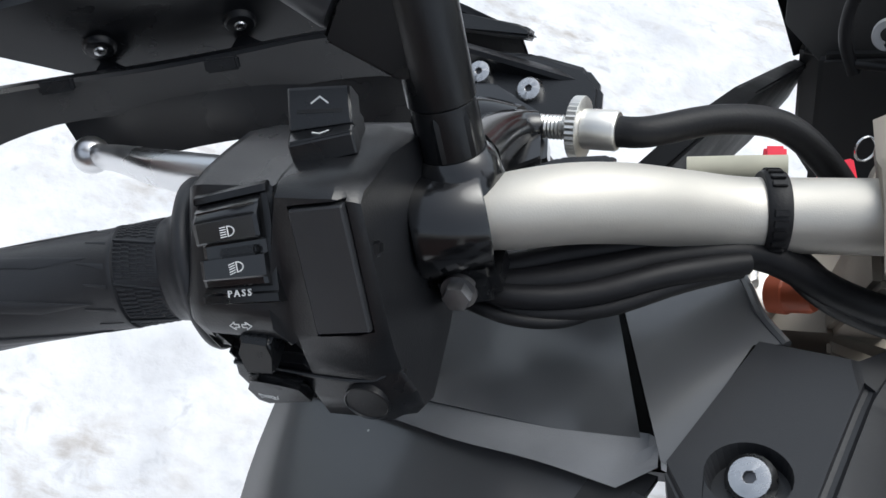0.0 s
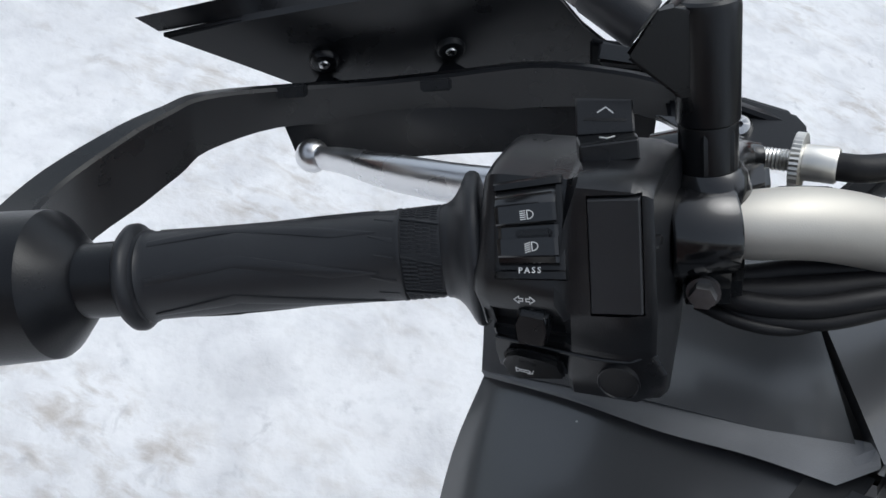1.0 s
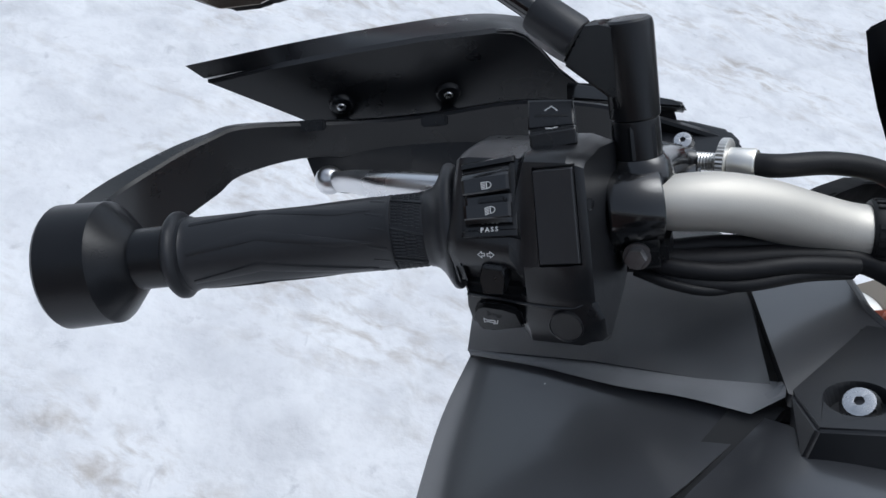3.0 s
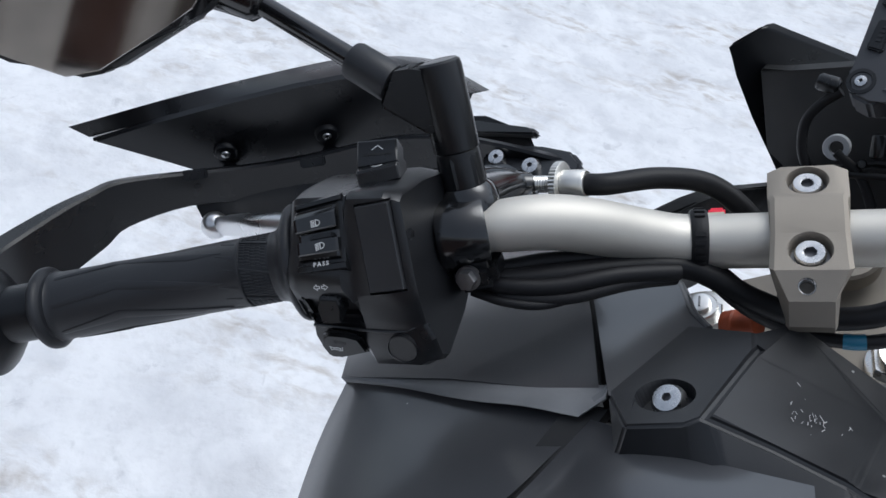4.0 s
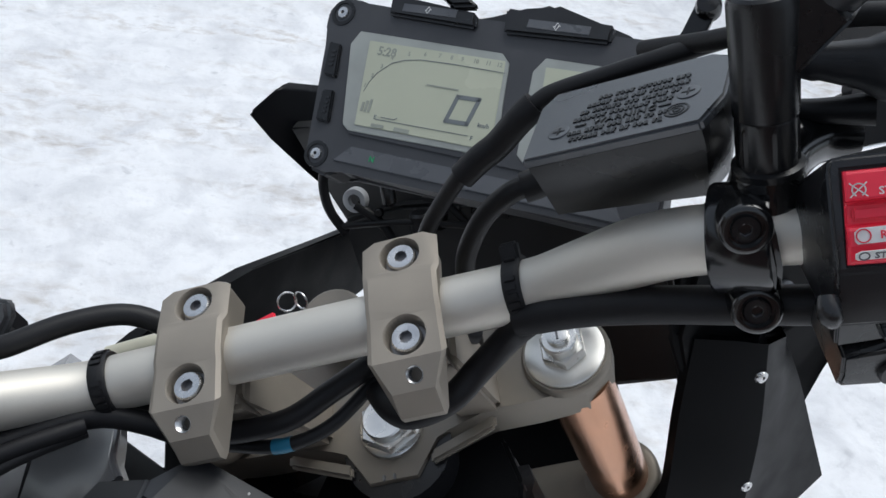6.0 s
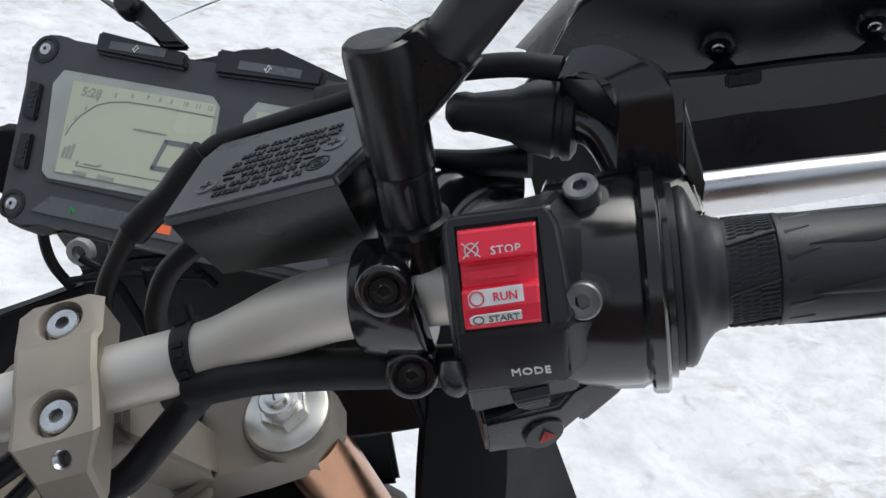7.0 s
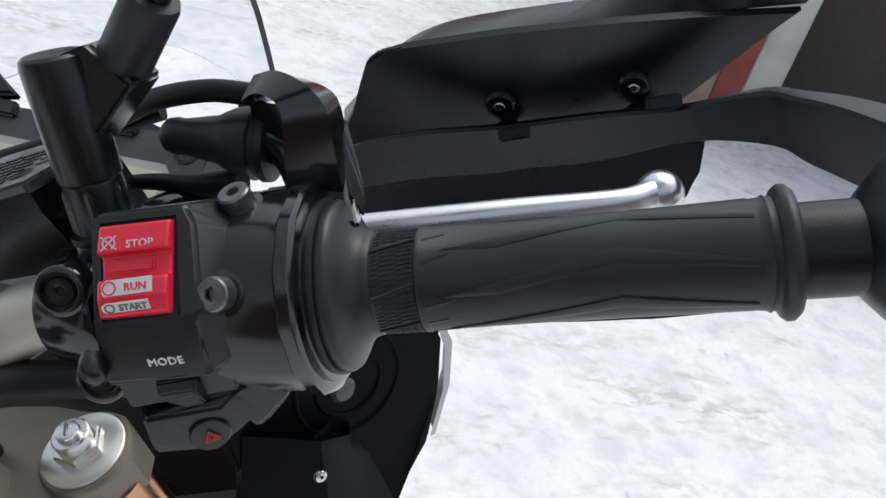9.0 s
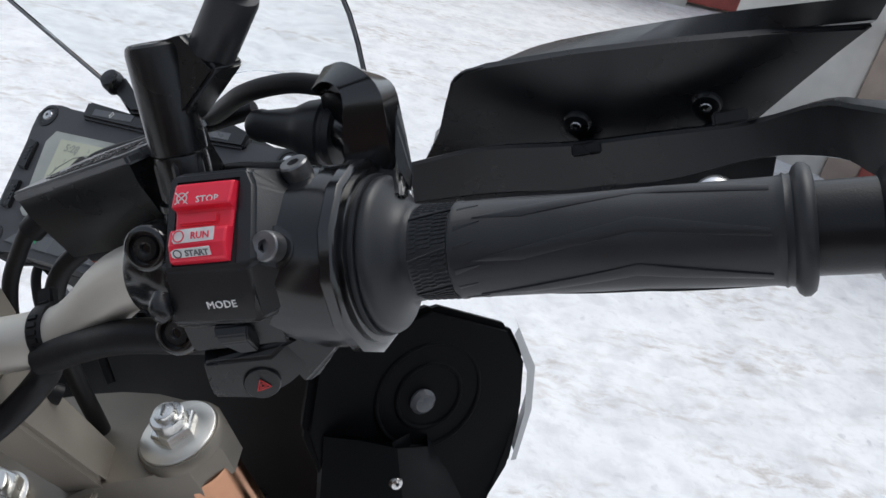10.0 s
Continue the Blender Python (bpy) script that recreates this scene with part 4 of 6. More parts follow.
# ---- mirrors ----
def mirror_stem(s, base, top, collar, rod):
    base, top = Vector(base), Vector(top)
    d = (top - base).normalized()
    h = (top - base).length
    bm = turned(bmesh.new(), base, d, [(-20, 11), (0, 11), (h * 0.02, 13.4), (h * 0.06, 13.4), (h * 0.07, 11.2), (h * 0.33, 11.2), (h * 0.345, 10.9), (h * 0.36, 11.9), (h * 0.95, 12.1), (h * 0.985, 11.5), (h, 10.2), (h, 0)], 32)
    st = part("rear_view_mirror", bm, PLASTIC_SMOOTH, label="black rear view mirror stem and housing", smooth=35)
    bm = hexnut(bmesh.new(), base + d * h * 0.09, d, 11.9, h * 0.24)
    part("lock_nut", bm, PLASTIC_SMOOTH, st)
    c, e = Vector(collar), Vector(rod)
    ax = (e - c).normalized()
    side = d.cross(ax).normalized()
    lowp = base + d * h * 0.50
    web = [top - d * 1.5, top - d * 1.0 + (c - top) * 0.35, c - ax * 13 + ax.cross(side) * -11, c - ax * 13 + ax.cross(side) * 11, lowp + (c - top) * 0.25, lowp]
    if (web[2] - top).dot(d) < (web[3] - top).dot(d):
        web[2], web[3] = web[3], web[2]
    bm = prism(bmesh.new(), [p - side * 8.5 for p in web], side * 17, 2.5, 3)
    part("stem_elbow", bm, PLASTIC_SMOOTH, st)
    bm = turned(bmesh.new(), c, ax, [(-12 if s < 0 else -15, 8), (-12 if s < 0 else -15, 9.4), (-10.5 if s < 0 else -13.5, 10.0), (10 if s < 0 else 13, 9.8), (12 if s < 0 else 15.5, 9.0), (12.5 if s < 0 else 16, 7)], 28)
    part("rubber_sleeve", bm, RUBBER, st)
    bm = turned(bmesh.new(), c, ax, [(0, 5.6), ((e - c).length, 5.4)], 20)
    part("mirror_rod", bm, GLOSS, st)
    return st, c, ax, e


MH_L = [(-450, -5, 175), (-412, -15, 166), (-385, -17, 169), (-329, -12, 188), (-312, -10, 194), (-290, -2, 212), (-310, 19, 241), (-492, 52, 262), (-554, 24, 201)]
for s in (-1, 1):
    if s < 0:
        st, c, ax, e = mirror_stem(-1, (-222, -14, 58), (-228, 21, 119), (-257, 9, 126), (-316, 34, 156))
    else:
        st, c, ax, e = mirror_stem(1, (222, -13, 66), (226, 14, 131), (258, 10, 135), (300, 4, 186))
    bm = turned(bmesh.new(), e, ax, [(-4, 5), (0, 10), (14, 13), (30, 17), (40, 18)], 24)
    part("ball_cup", bm, GLOSS, st)
    pts = MH_L if s < 0 else mirrored(MH_L)
    n = V(0, -0.83, 0.45)
    off = V(0, -4, -12) if s < 0 else V(14, -24, 34)
    bm = prism(bmesh.new(), [Vector(p) + off + V(0, 4, 4) for p in pts], -n * 22, 6, 3)
    part("mirror_shell", bm, GUARD, st)
    ctr = sum((Vector(p) for p in pts), V(0, 0, 0)) / len(pts)
    bm = prism(bmesh.new(), [ctr.lerp(Vector(p), 0.93) + off + V(0, 3.5, 4) + n * 1.0 for p in pts], -n * 2, 0.5)
    part("mirror_glass", bm, MIRROR, st, "silvered mirror glass")

# ---- clutch perch and cable ----
d = V(-25, -9, 4).normalized()
bm = turned(bmesh.new(), axis_at(-222), d, [(-10, 14), (-10, 18.5), (-9, 19.2), (15, 19.2), (16, 18.5), (16, 14)], 32)
perch = part("clutch_lever_perch", bm, GLOSS, label="gloss black clutch lever clamp on the bar")
bm = turned(bmesh.new(), V(-222, -14, 58), V(-6, 35, 61), [(-24, 17), (-6, 16.5), (3, 14.5), (6, 12)], 28)
part("mirror_boss", bm, GLOSS, perch)
bm = bmesh.new()
box(bm, V(-216, -44, 34), (22, 22, 16), (1, 0.2, 0), (0, 0.9, -0.3), 4)
part("clamp_ear", bm, PLASTIC_SMOOTH, perch)
bm = hexnut(bmesh.new(), V(-219, -54, 39), V(0, -0.8, 0.5), 5.3, 5, (1, 0, 0))
part("clamp_bolt", bm, DARKSTEEL, perch, "dark hexagon clamp bolt")
bm = turned(bmesh.new(), V(-219, -54, 39), V(0, -0.8, 0.5), [(-2, 6.6), (0.4, 6.6), (0.5, 0)], 24)
part("clamp_washer", bm, DARKSTEEL, perch)
bm = bmesh.new()
tube(bm, [(-222, -4, 44), (-219, 16, 28), (-213, 28, 18), (-205, 32, 14)], [13, 11, 8.5, 7], 12, 4)
part("perch_arm", bm, GLOSS, perch)
bm = bmesh.new()
tube(bm, [(-252, 38, 4), (-232, 36, 10), (-212, 32, 14)], [10, 12, 9], 12, 4)
part("lever_pivot", bm, GLOSS, perch)
bm = bmesh.new()
prism(bm, [(-258, 74, -10), (-232, 70, -6), (-210, 54, -4), (-205, 44, 0), (-216, 44, 0), (-236, 58, -6)], (0, 2, -6), 1)
part("guard_bracket", bm, GLOSS, perch)
CD = V(16, -2.5, 2).normalized()
A0 = V(-204, 34, 12)
bm = turned(bmesh.new(), A0, CD, [(0, 5.2)] + [(0.6 + k * 0.8, 5.2 if k % 2 else 4.7) for k in range(18)] + [(15.2, 5.0)], 20)
adj = part("cable_adjuster", bm, ALU, label="knurled aluminium clutch cable adjuster")
bm = bmesh.new()
rows = []
for h, r in ((14.2, 12.2), (14.6, 12.8), (18.4, 12.8), (18.8, 12.2)):
    dd, u, v = axes(CD)
    rows.append([A0 + CD * h + (r + (0.35 if k % 2 else -0.25)) * (math.cos(t) * u + math.sin(t) * v) for k, t in enumerate(turn_steps(72))])
loft(bm, rows)
part("thumb_wheel", bm, CAPALU, adj)
bm = turned(bmesh.new(), A0, CD, [(19, 8.2), (32, 8.2), (33, 7.4), (33, 4)], 24)
part("cable_ferrule", bm, CAPALU, adj)
bm = bmesh.new()
tube(bm, [(-173, 29, 15.5), (-160, 30, 14), (-134, 44, 2), (-108, 52, -14), (-88, 46, -34), (-72, 36, -62), (-60, 36, -110)], 6.3, 16, 6)
part("clutch_cable", bm, CABLE, label="thick black clutch cable")
bm = prism(bmesh.new(), [(-214, 2, 25), (-193, 13, 22), (-174, 15, 21), (-170, 12, 22), (-171, 9, 23), (-192, 8, 23), (-205, 0, 26)], (0, 1, -5), 1.5)
part("cable_clip", bm, PLASTIC_SMOOTH, perch)
bm = prism(bmesh.new(), [(-216, 28, 17), (-200, 28, 18), (-198, 12, 22), (-214, 2, 25), (-224, 8, 24)], (0, 0, -14), 2.5)
part("perch_block", bm, GLOSS, perch)

# ---- right controls ----
RD = ((235, -43.5, 98.0), (258.5, -48, 98.6), (252.2, -73.5, 82.6), (229.6, -68.8, 81.2))


def hull(points, offset, segs=3, least=0.3):
    """A moulded block: the convex body round some points, edges rounded."""
    bm = bmesh.new()
    for p in points:
        bm.verts.new(p)
    got = bmesh.ops.convex_hull(bm, input=bm.verts)
    bmesh.ops.delete(bm, geom=list({g for g in got["geom_interior"] + got["geom_unused"] if isinstance(g, bmesh.types.BMVert)}), context="VERTS")
    bmesh.ops.dissolve_limit(bm, angle_limit=radians(3), verts=bm.verts, edges=bm.edges)
    return rounded(bm, least, offset, segs)


RS = Sheet(RD[0], Vector(RD[1]) - Vector(RD[0]), Vector(RD[0]) - Vector(RD[3]), 0.0)
bm = hull([RS.p(-3.4, 4.6, 1.8), RS.p(27.6, 4.6, 1.8), RS.p(30.6, -2, 1.8), RS.p(31.6, -31, 1.8), RS.p(29, -33.5, 1.4), RS.p(-4.6, -33, 1.6), RS.p(-4.6, 1, 1.8),
           V(223, -80.5, 63), V(257, -84.5, 60.5), V(266, -79, 60), V(277, -46, 86), V(273, -72, 72), V(272, -30, 88), V(228, -12, 48), V(276, -16, 58), V(228, -24, 30), V(270, -24, 30), V(225, -72, 50), V(268, -70, 50)], 2.2, 3, 0.25)
rsw = part("right_switch_housing", bm, PLASTIC, label="black plastic switch housing with red engine stop switch", smooth=26)
carve(rsw, prism(bmesh.new(), [RS.p(-1.0, 1.2, -6), RS.p(24.8, 1.2, -6), RS.p(24.8, -31.6, -6), RS.p(-1.4, -31.6, -6)], RS.z * 14, 0))
bm = patch(bmesh.new(), *[Vector(p) for p in ((233.3, -41, 99.6), (260.5, -46, 100.2), (253.5, -76, 81.2), (227.6, -71, 79.6))], [(0, 0.2), (1, 0.2)], -6)
part("switch_well", bm, DARK, rsw)
bm = patch(bmesh.new(), *RD, [(0.0, 1.0), (0.02, 4.2), (0.05, 4.9), (0.10, 5.2), (0.30, 6.3), (0.325, 6.1), (0.345, 3.0), (0.38, 2.4), (0.42, 2.3), (0.57, 2.1), (0.59, 3.0), (0.61, 5.4), (0.64, 5.9), (0.80, 6.2), (0.82, 5.9), (0.96, 4.2), (0.985, 3.4), (1.0, 1.0)], -4, 0.035)
stop = part("engine_stop_switch", bm, RED, rsw, "bright red engine stop and start rocker", smooth=18)
part("rocker_step", box(bmesh.new(), RS.p(9.6, -14.4, 2.6), (16, 4.2, 2.4), RS.x, RS.y, 0.7), RED, rsw)
r1 = patch_sheet(RD, 0.42, 0.245, 6.0)
lettering("stop_lettering", "STOP", r1.p(-0.2, -1.3), r1.x, r1.y, 2.5, WHITE, rsw, spacing=1.08, bold=0.02)
ri = patch_sheet(RD, 0.17, 0.22, 6.1)
bm = ri.ring(bmesh.new(), (0, 0), 2.0, 0.45, -60, 240)
ri.stroke(bm, [(-2.6, -2.2), (2.4, 2.2)], 0.4)
ri.stroke(bm, [(-2.6, 2.2), (2.4, -2.2)], 0.4)
part("stop_symbol", bm, WHITE, rsw, smooth=0)
for w, hgt, word, size, tall in ((0.70, 6.35, "RUN", 2.5, 5.2), (0.90, 5.9, "START", 2.3, 3.6)):
    q = patch_sheet(RD, 0.09, w, hgt)
    n0 = q.z
    if word == "START":
        q = Sheet(q.at, q.x, V(0, 0.28, 0.9), 0.0)
    bm = bmesh.new()
    ln = 16.5 if word == "RUN" else 15.5
    prism(bm, [q.p(0.6, -tall / 2), q.p(ln, -tall / 2 + 0.5), q.p(ln, tall / 2 + 0.4), q.p(1.5, tall / 2), q.p(-0.2, tall * 0.25), q.p(-0.2, -tall * 0.3)], q.z * 0.35)
    part("label_plate", bm, WHITE, rsw, smooth=0)
    lettering("run_lettering" if word == "RUN" else "start_lettering", word, q.p(7.2 if word == "RUN" else 5.4, -size / 2 + 0.1, 0.4), q.x, q.y, size, RED if word == "RUN" else INKGREY, rsw, 0.2, bold=0.02, spacing=1.0 if word == "RUN" else 0.95)
    bm = q.ring(bmesh.new(), (2.4, 0.0), min(2.1, tall * 0.42), 0.4)
    bm.transform(Matrix.Translation(q.z * 0.4))
    part("switch_symbol", bm, RED if word == "RUN" else INKGREY, rsw, smooth=0)
ms = Sheet((240.2, -79.0, 68.6), (11, -2.6, 1), (0, 0.3, 0.95), 2.6)
lettering("mode_lettering", "MODE", ms.p(0, -0.6), ms.x, ms.y, 2.9, WHITE, rsw, bold=0.0, spacing=1.08)
bm = hull([(225, -78, 62), (264, -79, 60), (225, -80, 46), (262, -80, 42), (228, -50, 56), (264, -50, 56), (228, -50, 36), (262, -50, 36)], 1.2)
part("switch_recess", bm, PLASTIC_SMOOTH, rsw)
bm = hull([(238, -82, 59.5), (251, -82, 58), (238.5, -85.5, 57.5), (250.5, -85.5, 56), (239.5, -86.2, 54), (250, -86.2, 53), (244, -84, 45), (251, -83.5, 44), (240, -76, 46), (252, -76, 46), (240, -74, 58)], 0.9, 2)
part("mode_switch", bm, PLASTIC_SMOOTH, rsw, smooth=22)
bm = hull([(227.5, -83, 42), (254, -83, 39), (261, -79, 42), (227, -85.5, 32), (226, -85.5, 24), (241, -86, 20), (254, -84, 21), (268, -80, 28), (227, -56, 46), (266, -56, 42), (226, -56, 22), (262, -56, 20)], 1.4)
part("lower_housing", bm, PLASTIC_SMOOTH, rsw, smooth=26)
bm = hull([(255, -80, 40), (268, -78.5, 44), (282, -79, 36), (262, -82, 19), (268, -77, 18), (262, -56, 40), (280, -60, 36), (264, -58, 20)], 1.2)
part("housing_skirt", bm, PLASTIC_SMOOTH, rsw, smooth=24)
part("housing_stop", tube(bmesh.new(), [(222.5, -74, 73), (221.5, -79, 71), (222.5, -80, 67)], [3.4, 4.2, 3.4], 12, 3), PLASTIC, rsw)
bm = turned(bmesh.new(), V(247.2, -85.6, 28.3), V(0.12, -0.96, 0.2), [(-4, 7.4), (0.2, 7.4), (0.9, 6.9), (1.2, 0)], 28)
part("hazard_button", bm, PLASTIC_SMOOTH, rsw, "round black hazard button with red triangle")
hz = Sheet((247.6, -86.9, 28.6), (0.98, 0.14, 0.08), (0, 0.2, 0.97), 0.3)
bm = hz.stroke(bmesh.new(), [(-2.8, -1.8), (2.8, -1.8), (0, 2.8)], 0.45, True)
hz.stroke(bm, [(-1.3, -0.9), (1.3, -0.9), (0, 1.2)], 0.4, True)
part("hazard_symbol", bm, REDPRINT, rsw, smooth=0)

OD = OUT_R
c = axis_at(282)
bm = turned(bmesh.new(), c, OD, [(-19, 20), (-19, 35), (-17.5, 37.2), (10, 37.6), (12, 36.4), (14, 36.4), (14, 20)], 13, hint=(0, -0.55, 0.83))
rounded(bm, 0.35, 2.6, 3)
drum = part("throttle_housing", bm, SATIN, label="gloss black throttle housing with two socket screws", smooth=35)
bm = turned(bmesh.new(), c, OD, [(13, 22), (13, 38.6), (14, 39.6), (18, 39.6), (19, 38.4), (19.5, 36), (19.5, 22)], 13, hint=(0, -0.55, 0.83))
rounded(bm, 0.35, 1.6, 2)
part("housing_rim", bm, GLOSS, drum, smooth=30)
bm = turned(bmesh.new(), c, OD, [(19, 20), (19, 34.5), (21.5, 34.8), (22, 33), (22, 20)], 48)
part("throttle_flange", bm, GLOSS, drum)
bm = turned(bmesh.new(), c, OD, [(22, 20), (22, 32.3), (24, 32.3), (24, 20)], 48)
part("throttle_gap_ring", bm, RUBBER, drum)
for p, dd in (((276.6, -35.6, 94.5), (-0.15, 0.15, 0.98)), ((265.5, -72.5, 86), (-0.3, -0.62, 0.75))):
    q = Vector(p)
    dv = Vector(dd).normalized()
    bm = turned(bmesh.new(), q, dv, [(-16, 8.8), (-7, 8.2), (-6.6, 6)], 24)
    part("screw_boss", bm, GLOSS, drum)
    socket_bolt("housing_screw", q, dv, 5.9, 8.0, drum, DARKSTEEL, "grey steel hexagon socket screw")
# curved cable guide: tapered casting that bends over from the housing to the boot
stations = [((293, -25, 76), (313, -32, 78), (318, -14, 72), (300, -6, 66)), ((295, -20, 90), (313.5, -24, 92), (319, -8, 86), (301, 0, 80)), ((298, -11, 103), (314, -15.4, 105), (318.5, -1, 98), (302, 7, 91)),
            ((295, -4, 106), (308, -4, 109.5), (312, 8, 100), (297, 14, 91)), ((289, 4, 104), (299, 8, 109), (302, 17, 99), (290, 18, 89)), ((283, 8, 99), (290, 14, 105), (292, 22, 96), (284, 20, 87))]
corners = [catmull([st[k] for st in stations], 3) for k in range(4)]
bm = bmesh.new()
loft(bm, [[Vector(c[i]) for c in corners] for i in range(len(corners[0]))])
bmesh.ops.bevel(bm, geom=[e for e in bm.edges if e.calc_face_angle(0) > 0.7], offset=2.2, segments=3, affect="EDGES", clamp_overlap=True)
guide = part("cable_guide", bm, GLOSS, drum, "gloss black curved throttle cable guide", smooth=32)
part("guide_pipe", tube(bmesh.new(), [(280, 13, 73), (289, 9, 76), (296, 0, 76), (299, -12, 71), (300, -24, 64)], [10, 9, 8, 7.5, 7.5], 16, 5), GLOSS, guide)
bm = hull([(284, 15, 95), (283, 12, 82), (294, 4, 78), (299, -8, 78), (302, -4, 90), (297, 6, 98), (304, -10, 82), (290, 14, 92)], 2.0)
part("guide_web", bm, GLOSS, guide, smooth=30)
bm = hull([(284, -40, 80), (316, -48, 78), (318, -34, 77), (316, -24, 79), (286, -20, 80), (281, -30, 80), (286, -36, 60), (316, -42, 60), (312, -20, 62), (288, -18, 64)], 2.4)
part("guide_foot", bm, GLOSS, drum, smooth=26)
bm = hull([(314, -31, 82), (318, -18, 97), (320, -12, 99), (321, -36, 78), (318, -42, 70), (320, -16, 84)], 1.0)
part("guide_fin", bm, GLOSS, drum, smooth=24)
bm = turned(bmesh.new(), V(284, 14, 73), V(-1, 0.42, 0.06), [(-8, 12), (-6, 15.2), (-3, 15.6), (-2, 14.2), (0, 14.2), (1, 15.2), (10, 13.4), (14, 11.6), (17, 10), (32, 7.4), (35, 7.8), (39, 7), (41, 5), (42, 3.6)], 28)
boot = part("cable_boot", bm, RUBBER, label="tapered black rubber cable boot")
bm = bmesh.new()
tube(bm, [(287, 15, 96), (270, 25, 95), (246, 40, 86), (222, 62, 66), (196, 90, 44)], 4.6, 14, 6)
part("throttle_cable", bm, CABLE, label="black throttle cable")
bm = bmesh.new()
tube(bm, [(272, 12, 56), (252, 20, 54), (230, 34, 50), (205, 50, 40)], [7, 5, 3.6, 3.6], 14, 6)
part("throttle_cable", bm, CABLE, label="black return throttle cable")

# front brake master cylinder
pd = V(24, -8, 3).normalized()
bm = turned(bmesh.new(), axis_at(209), pd, [(-11.5, 14), (-11.5, 21), (-10, 22), (10, 22), (11.5, 21), (11.5, 14)], 32)
mc = part("brake_master_cylinder", bm, SATIN, label="gloss black front brake master cylinder and clamp")
bm = hull([(197, -24, 68), (217, -29, 70), (197, -36, 62), (217, -41, 64), (197, -44, 48), (218, -49, 50), (197, -44, 30), (218, -49, 32), (197, -36, 22), (218, -41, 24), (197, -12, 60), (217, -16, 62), (197, -16, 30), (218, -20, 32)], 3.0)
part("clamp_half", bm, SATIN, mc, smooth=30)
for p in ((206.3, -39, 69), (207, -53, 32)):
    q, dv = Vector(p), V(-0.1, -0.8, 0.6)
    bm = turned(bmesh.new(), q, dv, [(-16, 10.8), (-2, 10.0), (-0.6, 9.4), (0, 8.4), (0, 6.8), (-2.2, 6.8), (-2.2, 0)], 28)
    part("clamp_boss", bm, GLOSS, mc)
    socket_bolt("clamp_screw", q - dv * 0.6, dv, 5.6, 1.6, mc, PLASTIC_SMOOTH)
up = Sheet((205.5, -46.6, 48), (1, -0.24, 0.08), (0, 0.1, 0.99), 0.5)
lettering("up_lettering", "UP", up.p(-3, -1.5), up.x, up.y, 3.6, GLOSS, mc, 0.35)
bm = bmesh.new()
tube(bm, [(218, -14, 48), (232, 8, 44), (250, 18, 40), (268, 16, 36)], [14, 14, 12, 9], 14, 5)
part("cylinder_body", bm, GLOSS, mc)
bm = turned(bmesh.new(), V(222, -12, 64), V(3, 27, 66), [(-18, 15), (-4, 14.5), (3, 13)], 24)
part("mirror_boss", bm, GLOSS, mc)
# reservoir
lid = [V(131, 17.5, 71.4), V(200, -2.5, 92.2), V(213, 11, 88.6), V(224, 39, 78.8), V(218, 47, 74.3), V(152, 67, 54.2), V(143, 58, 56.5)]
nrm = V(-0.16, 0.39, 0.907).normalized()
lid = [p - nrm * (p - V(133.6, 22.3, 69.8)).dot(nrm) for p in lid]
bm = prism(bmesh.new(), lid, -nrm * 5, 1.2)
part("reservoir_lid", bm, LIDGREY, mc, "black reservoir lid with raised warning text and two screws")
body = [Vector(p) - nrm * 4.6 for p in lid]
ctr = sum(body, V(0, 0, 0)) / len(body)
low = [ctr.lerp(p, 0.92) + V(4, 2, -40 - 6 * (k in (1, 2))) for k, p in enumerate(body)]
bm = bmesh.new()
loft(bm, [[ctr.lerp(p, 0.97) for p in body], [ctr.lerp(p, 0.95) - nrm * 8 for p in body], low])
bmesh.ops.bevel(bm, geom=[e for e in bm.edges if e.calc_face_angle(0) > 0.5], offset=1.6, segments=2, affect="EDGES", clamp_overlap=True)
part("brake_reservoir", bm, PLASTIC_SMOOTH, mc, "black square brake fluid reservoir")
ls = Sheet(lid[0], lid[1] - lid[0], nrm.cross(lid[1] - lid[0]), 0.1)
rng = random.Random(5)
for row, (x0, x1) in enumerate(((20, 58), (18, 62), (20, 61), (18, 60), (20, 62), (22, 66), (26, 66))):
    y = 6.5 + row * 5.3
    if row == 2:
        lettering("raised_warning", "WARNING", ls.p(28, y - 0.4, 0.2), ls.x, ls.y, 3.6, PLASTIC_SMOOTH, mc, 0.35, bold=0.02, spacing=1.12)
        for x in (20, 56):
            part("raised_text", ls.bar(bmesh.new(), x, y + 1.0, 5, 1.0, 0.5), PLASTIC_SMOOTH, mc, smooth=0)
        continue
    bm = bmesh.new()
    x = x0
    while x < x1:
        for k in range(rng.randint(2, 8)):
            if x < x1:
                ls.bar(bm, x, y, 1.3, 3.0 + rng.choice((-0.5, 0, 0)), 0.5)
                ls.bar(bm, x + 1.3, y + rng.choice((0, 1.1, 2.2)), 0.5, 0.7, 0.5)
                x += 2.15
        x += 1.3
    part("raised_text", bm, PLASTIC_SMOOTH, mc, smooth=0)
for x, y in ((13, 17), (67, 25)):
    bm = turned(bmesh.new(), ls.p(x, y), ls.z, [(-1, 4.8), (0.4, 4.8), (0.6, 4.0), (0.3, 0)], 20)
    part("lid_screw", bm, LIDGREY, mc)
    bm = bmesh.new()
    q = Sheet(ls.p(x, y, 0.45), ls.x, ls.y, 0.0)
    q.stroke(bm, [(-2.4, 0), (2.4, 0)], 0.8)
    q.stroke(bm, [(0, -2.4), (0, 2.4)], 0.8)
    part("screw_cross", bm, DARK, mc, smooth=0)
bm = ls.ring(bmesh.new(), (64, 12.5), 4.6, 0.7)
